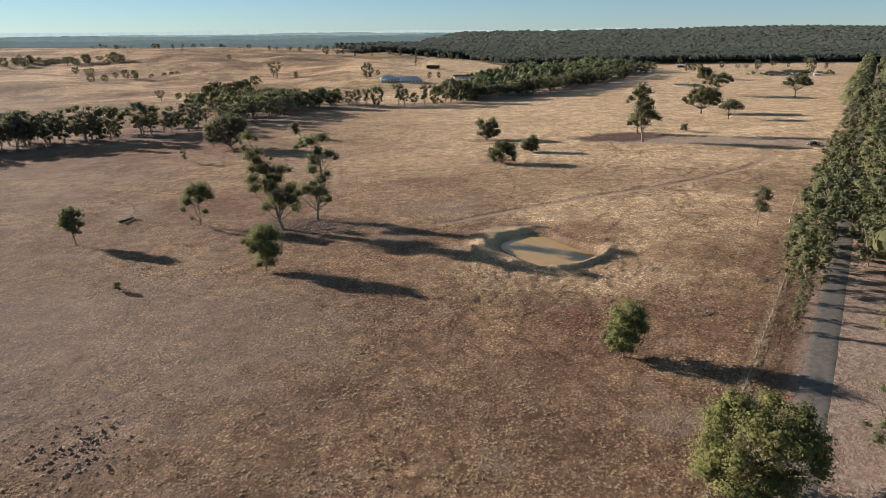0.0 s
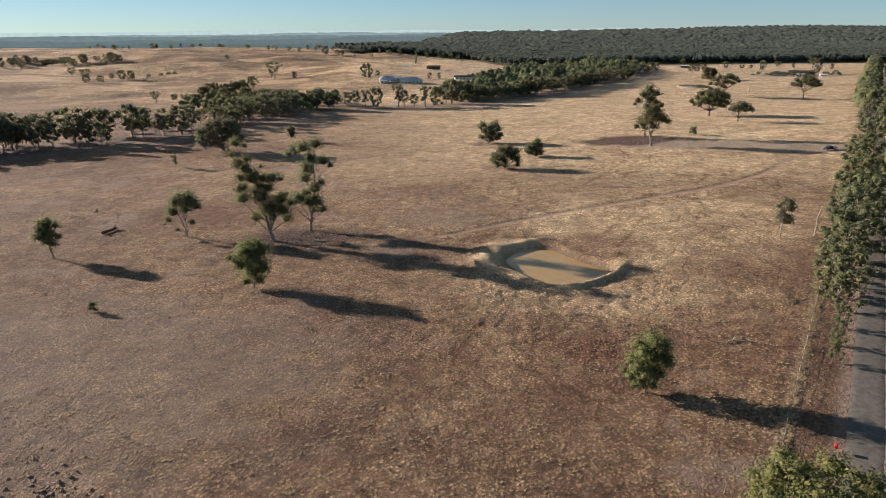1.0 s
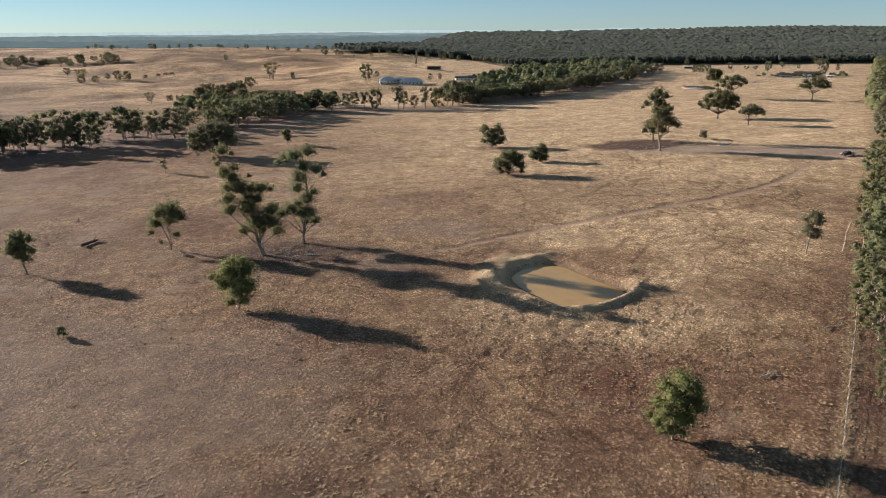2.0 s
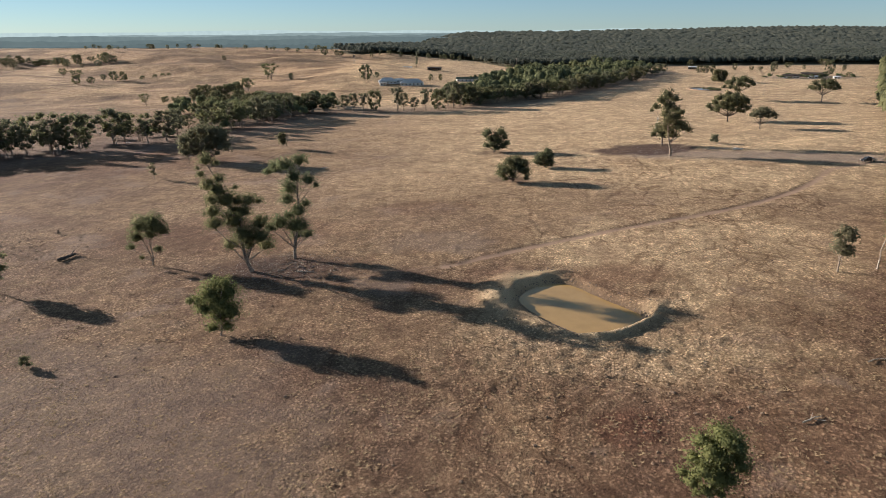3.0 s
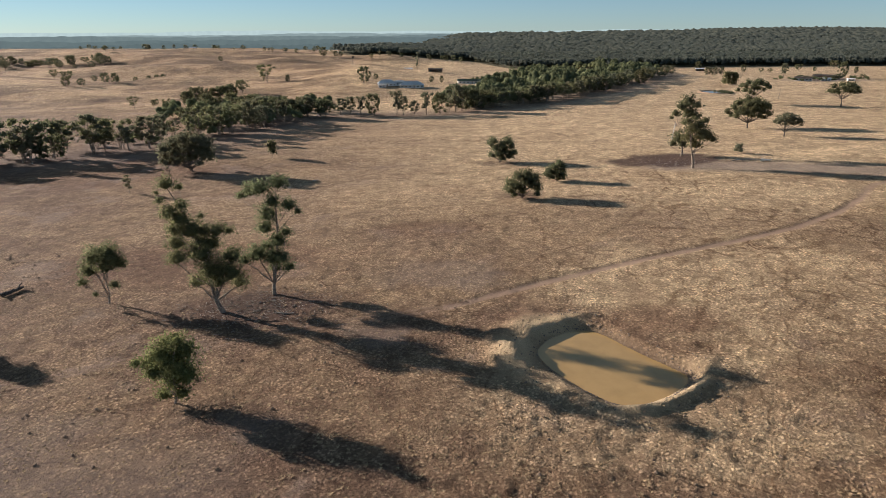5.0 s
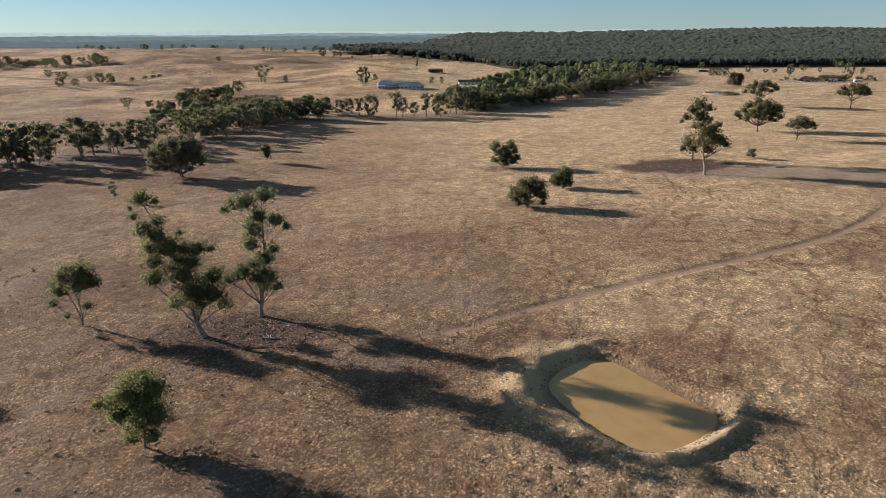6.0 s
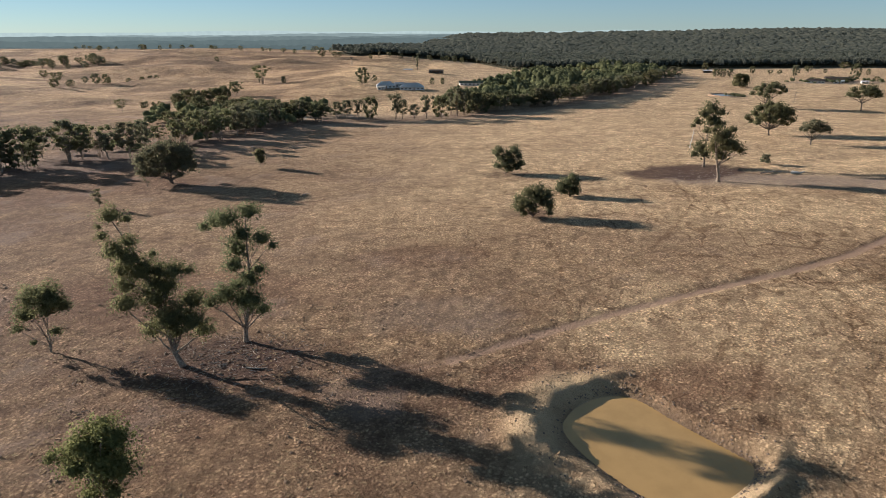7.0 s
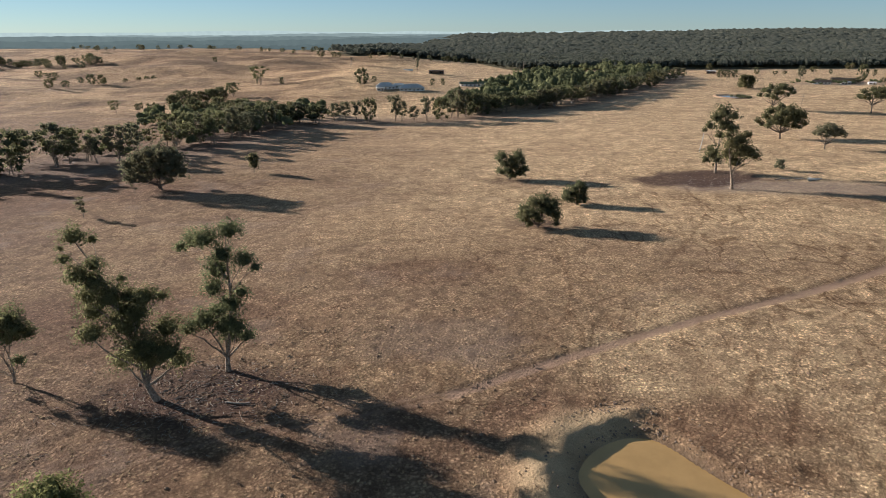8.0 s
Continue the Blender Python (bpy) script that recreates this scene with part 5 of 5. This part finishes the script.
fallen("dead_tree", 106.3, 335.4, 0, [((0, 0, -0.2), (0.9, 0.2, 7.8), 0.25), ((0.5, 0.1, 5.0), (1.5, 0.4, 6.6), 0.1)], PALEWOOD, "bare pale dead trunk in the open", "dead tree", 9)


def build_litter():
    """Sticks and stones under the tall gums and on the dam's banks."""
    rng = np.random.RandomState(9)
    sticks = Heap()
    for k in range(900):
        if k < 700:
            x, y = -36 + rng.normal() * 8, 163 + rng.normal() * 5
        else:
            x, y = 92 + rng.normal() * 10, 281 + rng.normal() * 6
        a, length = rng.uniform(0, 6.28), rng.uniform(0.3, 1.1)
        z = at(x, y)
        v, q = tube([(x, y, z + 0.06), (x + math.cos(a) * length, y + math.sin(a) * length, at(x + math.cos(a) * length, y + math.sin(a) * length) + 0.1)], [0.04, 0.022], 4)
        sticks.add(v, q)
    tagged(new("fallen_sticks", sticks.mesh("fallen_sticks", DEADWOOD)), "scattered fallen sticks and bark under gum trees", "sticks", kind="stuff")
    stones = Heap()
    p = np.array(POOL)
    for k in range(480):
        i = rng.randint(len(p))
        a, b = p[i], p[(i + 1) % len(p)]
        c = a + (b - a) * rng.rand()
        away = (c - np.array([25.8, 139.6])) / np.linalg.norm(c - np.array([25.8, 139.6]))
        if c[0] < 17 and rng.rand() < 0.6:
            continue
        c = c + away * rng.choice([rng.uniform(0.4, 2.2), rng.uniform(0.4, 1.2), rng.uniform(4, 7)])
        r = rng.uniform(0.06, 0.20) 
        stones.add(ICO * r * rng.uniform(0.7, 1.3, (len(ICO), 1)) * np.array([1, 1, 0.7]) + np.array([c[0], c[1], at(c[0], c[1]) + 0.03]), tris=ICO_T)
    tagged(new("bank_stones", stones.mesh("bank_stones", ROCK)), "small grey stones and clods on the dam bank", "stones", kind="stuff")


build_litter()


def build_clumps():
    """Small dark weeds and cow-pats scattered over the paddock, and reeds at the far dam."""
    rng = np.random.RandomState(12)
    heap = Heap()
    for k in range(1500):
        if k < 1100:
            x, y = rng.uniform(-90, 75), rng.uniform(52, 230)
            if wave(x, y, 22) < 0.62:
                continue
        elif k < 1250:
            x, y = -48 + rng.normal() * 5, 67 + rng.normal() * 4
        else:
            x, y = -112 + rng.normal() * 12, 188 + rng.normal() * 9
        if road_coords(x, y)[1] > -10 or pool_distance(np.array([x]), np.array([y]))[0] < 4:
            continue
        r = rng.uniform(0.10, 0.26)
        heap.add(ICO * r * rng.uniform(0.6, 1.4, (len(ICO), 1)) * np.array([1.2, 1.2, 0.7]) + np.array([x, y, at(x, y) + 0.05]), tris=ICO_T)
    tagged(new("dark_weeds", heap.mesh("dark_weeds", plain("dark_weeds", (0.12, 0.083, 0.060), (0.24, 0.168, 0.112), 0.95, 3.0))), "small dark dead weeds dotted over the paddock", "weeds", kind="stuff")
    heap = Heap()
    for k in range(90):
        a = rng.uniform(-1.2, 0.7)
        x, y = POND_AT[0] + 9.5 * math.cos(a) + rng.normal() * 1.6, POND_AT[1] + 13 * math.sin(a) + rng.normal() * 1.6
        heap.add(ICO * rng.uniform(0.5, 1.0) * rng.uniform(0.7, 1.3, (len(ICO), 1)) + np.array([x, y, at(x, y) + 0.5]), tris=ICO_T)
    tagged(new("reeds", heap.mesh("reeds", LEAF_DARK)), "dark reeds along the second dam", "reeds", kind="stuff")


build_clumps()


# ---- buildings ----
def roof_mesh(w, d, wall, rise, hip, over=0.6):
    bm = bmesh.new()
    x, y, k = w / 2 + over, d / 2 + over, (d / 2 if hip else 0)
    e = [bm.verts.new(p) for p in ((-x, -y, wall), (x, -y, wall), (x, y, wall), (-x, y, wall))]
    r = [bm.verts.new((-x + k, 0, wall + rise)), bm.verts.new((x - k, 0, wall + rise))]
    for f in ((e[0], e[1], r[1], r[0]), (e[2], e[3], r[0], r[1]), (e[1], e[2], r[1]), (e[3], e[0], r[0])):
        bm.faces.new(f)
    bm.faces.new(e[::-1])
    bmesh.ops.solidify(bm, geom=bm.faces[:], thickness=0.12)
    return bm


def house(name, x, y, w, d, wall, rise, turn, hip, roof_mat, wall_mat, label, windows=4, chimney=False, open_front=False, category="house"):
    ob = thing(name, (x, y, at(x, y) - 0.1), label, category, turn=turn)
    bm = bmesh.new()
    t = 0.2
    for size, place in (((w, t, wall), (0, d / 2 - t / 2, wall / 2)), ((t, d - 2 * t, wall), (-w / 2 + t / 2, 0, wall / 2)), ((t, d - 2 * t, wall), (w / 2 - t / 2, 0, wall / 2))):
        box(bm, size, place)
    if not open_front:
        box(bm, (w, t, wall), (0, -d / 2 + t / 2, wall / 2))
    part("wall", bm, wall_mat, ob)
    roof = part("roof", roof_mesh(w, d, wall + 0.01, rise, hip), roof_mat, ob)
    if chimney:
        part("chimney", box(bmesh.new(), (0.8, 0.8, 2.0), (w * 0.2, 0.4, wall + rise * 0.9)), BRICK_WALL, roof)
    for k in range(windows):
        wx = -w / 2 + w * (k + 0.5) / windows
        if k == windows // 2:
            part("door", box(bmesh.new(), (1.0, 0.08, 2.1), (wx, -d / 2 - 0.03, 1.1), 0, 0.01), BRICK_WALL, ob)
            continue
        win = part("window", box(bmesh.new(), (1.7, 0.08, 1.3), (wx, -d / 2 - 0.03, wall * 0.55), 0, 0.01), WHITE_WALL, ob)
        part("pane", box(bmesh.new(), (1.5, 0.04, 1.1), (wx, -d / 2 - 0.085, wall * 0.55)), DARK_GLASS, win)
    if open_front:
        for k in range(4):
            part("post", box(bmesh.new(), (0.18, 0.18, wall), (-w / 2 + 0.3 + (w - 0.6) * k / 3, -d / 2 + 0.1, wall / 2)), DEADWOOD, ob)
    return ob


house("house", -48.5, 661, 17, 10, 2.5, 3.4, 8, True, STEEL_ROOF, WHITE_WALL, "pale blue steel hip-roofed farmhouse on the far hillside", 5)
house("house", -24.5, 656, 22, 12, 2.5, 3.6, 4, True, STEEL_ROOF, WHITE_WALL, "long pale steel-roofed farmhouse wing with verandah", 6)
house("house", -37.0, 669, 8, 7, 3.2, 1.6, 8, False, STEEL_ROOF, WHITE_WALL, "small steel-roofed link building between farmhouses", 2)
house("shed", -52.0, 649, 6, 4, 2.4, 0.7, 8, False, WHITE_WALL, WHITE_WALL, "small white garden shed before the farmhouse", 2, category="shed")
house("house", -42.7, 981, 12, 8, 2.6, 1.6, 0, False, STEEL_ROOF, WHITE_WALL, "small white cottage high on the slope", 3)
house("shed", -2.6, 820, 16, 9, 3.4, 1.2, -6, False, DARK_ROOF, BRICK_WALL, "brown farm shed with open front", 3, open_front=True, category="shed")
house("house", 34.5, 707, 28, 10, 2.6, 1.7, 3, False, GREEN_ROOF, WHITE_WALL, "long low white house with dark green roof", 7)
house("shed", 65.2, 721, 13, 8, 2.8, 1.4, 0, False, DARK_ROOF, BRICK_WALL, "dark low shed among garden trees", 3, category="shed")
house("house", -455, 1266, 15, 9, 3.0, 2.2, 0, True, STEEL_ROOF, WHITE_WALL, "pale hilltop house beside a dark tree", 4)
house("house", 373.7, 705, 15, 8, 2.3, 1.8, -20, False, DARK_ROOF, WHITE_WALL, "low white farmhouse by the far bush", 5)
house("shed", 394.0, 700, 8, 6, 2.0, 1.2, -20, False, STEEL_ROOF, WHITE_WALL, "white farm shed beside the low farmhouse", 3, category="shed")
house("shed", 417.8, 697, 6, 5, 1.9, 0.8, -20, False, STEEL_ROOF, WHITE_WALL, "small pale shed at the yard's edge", 2, category="shed")
house("shed", 405.0, 722, 20, 9, 3.2, 1.6, -20, False, DARK_ROOF, BRICK_WALL, "dark machinery shed behind the farmhouse", 3, category="shed")
house("shed", 330, 860, 10, 7, 3.0, 0.8, -20, False, STEEL_ROOF, BRICK_WALL, "flat steel-roofed shed at the bush edge", 2, open_front=True, category="shed")
house("house", 232, 905, 14, 9, 2.8, 2.0, -10, False, PALEWOOD, WHITE_WALL, "pale house among trees at the bush edge", 4)


def build_windpump(x, y):
    ob = thing("windpump", (x, y, at(x, y)), "small farm windpump on a thin lattice tower", "windmill")
    for k in range(4):
        a = k * math.pi / 2 + 0.785
        heap = Heap()
        heap.add(*tube([(1.2 * math.cos(a), 1.2 * math.sin(a), -0.2), (0.15 * math.cos(a), 0.15 * math.sin(a), 10.2)], [0.09, 0.06], 5))
        child("leg", heap.mesh("leg", WIRE), ob)
    bm = bmesh.new()
    for k in range(14):
        a = k * math.tau / 14
        c = (1.0 * math.cos(a), -0.4, 10.4 + 1.0 * math.sin(a))
        bmesh.ops.create_cube(bm, size=1.0, matrix=Matrix.Translation(c) @ Matrix.Rotation(-a, 4, "Y") @ Matrix.Rotation(0.5, 4, "X") @ Matrix.Diagonal((1.1, 0.03, 0.36, 1)))
    part("wheel", bm, DARK_ROOF, ob)
    part("tail", box(bmesh.new(), (0.04, 1.4, 0.8), (0, 1.6, 10.4)), DARK_ROOF, ob)


def build_pole(x, y, h, lean, label):
    ob = thing("power_pole", (x, y, at(x, y)), label, "pole")
    heap = Heap()
    heap.add(*tube([(0, 0, -0.4), (lean * 0.5, 0, h * 0.5), (lean, 0, h)], [0.19, 0.16, 0.12], 8))
    child("shaft", heap.mesh("shaft", DEADWOOD, True), ob)
    part("crossarm", box(bmesh.new(), (2.0, 0.14, 0.14), (lean, 0.1, h - 0.7), 0, 0.01), DEADWOOD, ob)


build_windpump(-110.3, 896.4)
build_pole(106.1, 890.0, 15.0, 0.0, "tall timber power pole before the bush")
build_pole(260.4, 536.2, 8.0, 0.8, "leaning timber power pole in the paddock")


# ---- parked ute ----
def prism(profile, width, y0=0.0):
    """A body from a side profile (x, z), of that width across y."""
    bm = bmesh.new()
    a = [bm.verts.new((x, y0 - width / 2, z)) for x, z in profile]
    b = [bm.verts.new((x, y0 + width / 2, z)) for x, z in profile]
    bm.faces.new(a)
    bm.faces.new(b[::-1])
    n = len(profile)
    for k in range(n):
        bm.faces.new((a[k], b[k], b[(k + 1) % n], a[(k + 1) % n]))
    bmesh.ops.recalc_face_normals(bm, faces=bm.faces[:])
    bmesh.ops.bevel(bm, geom=bm.edges[:], offset=0.04, segments=2, affect="EDGES")
    return bm


def build_ute(x, y, turn):
    ob = thing("ute", (x, y, at(x, y)), "dark parked utility vehicle with pale metal tray", "vehicle", turn=turn)
    body = part("body", prism([(-2.5, 0.45), (-2.5, 0.85), (-1.5, 1.0), (1.0, 1.0), (1.0, 0.45)], 1.75), CAR_PAINT, ob)
    part("headlight", box(bmesh.new(), (0.06, 0.3, 0.16), (-2.5, -0.6, 0.75), 0, 0.01), WHITE_WALL, body)
    part("headlight", box(bmesh.new(), (0.06, 0.3, 0.16), (-2.5, 0.6, 0.75), 0, 0.01), WHITE_WALL, body)
    cab = part("cabin", prism([(-1.6, 1.0), (-0.95, 1.68), (0.5, 1.72), (0.7, 1.0)], 1.6), CAR_PAINT, ob)
    part("windscreen", prism([(-1.6, 1.06), (-1.02, 1.62), (-0.98, 1.6), (-1.52, 1.06)], 1.4), DARK_GLASS, cab)
    for side in (-1, 1):
        part("window", prism([(-1.1, 1.1), (-0.8, 1.58), (0.4, 1.6), (0.5, 1.1)], 0.12, side * 0.77), DARK_GLASS, cab)
    part("tray", box(box(box(bmesh.new(), (1.9, 1.85, 0.1), (1.8, 0, 0.85)), (1.9, 0.06, 0.3), (1.8, -0.9, 1.05)), (1.9, 0.06, 0.3), (1.8, 0.9, 1.05)), TRAY_METAL, ob, "pale alloy tray")
    part("load", box(bmesh.new(), (0.9, 1.3, 0.45), (1.5, 0, 1.12), 0, 0.05), TRAY_METAL, ob, "pale metal toolbox")
    for wx in (-1.65, 1.65):
        for side in (-1, 1):
            bm = bmesh.new()
            bmesh.ops.create_cone(bm, segments=20, radius1=0.37, radius2=0.37, depth=0.24, cap_ends=True, matrix=pose(wx, side * 0.8, 0.37, 90, 0, 0))
            wheel = part("wheel", bm, RUBBER, ob)
            bm = bmesh.new()
            bmesh.ops.create_cone(bm, segments=14, radius1=0.2, radius2=0.16, depth=0.06, cap_ends=True, matrix=pose(wx, side * 0.93, 0.37, 90 * side, 0, 0))
            part("rim", bm, TRAY_METAL, wheel)


build_ute(153.6, 249.4, 8)


# ---- red roadside box ----
def build_letterbox(x, y):
    ob = thing("letterbox", (x, y, at(x, y)), "small red roadside box on a short post", "letterbox", turn=-30)
    part("post", box(bmesh.new(), (0.1, 0.1, 0.75), (0, 0, 0.3), 0, 0.01), DEADWOOD, ob)
    bm = bmesh.new()
    bmesh.ops.create_cone(bm, segments=18, radius1=0.21, radius2=0.21, depth=0.55, cap_ends=True, matrix=pose(0, 0, 0.9, 90, 0, 0))
    bmesh.ops.bevel(bm, geom=[e for e in bm.edges], offset=0.02, segments=1, affect="EDGES")
    part("drum", bm, RED_PAINT, ob)


build_letterbox(47.5, 71.9)
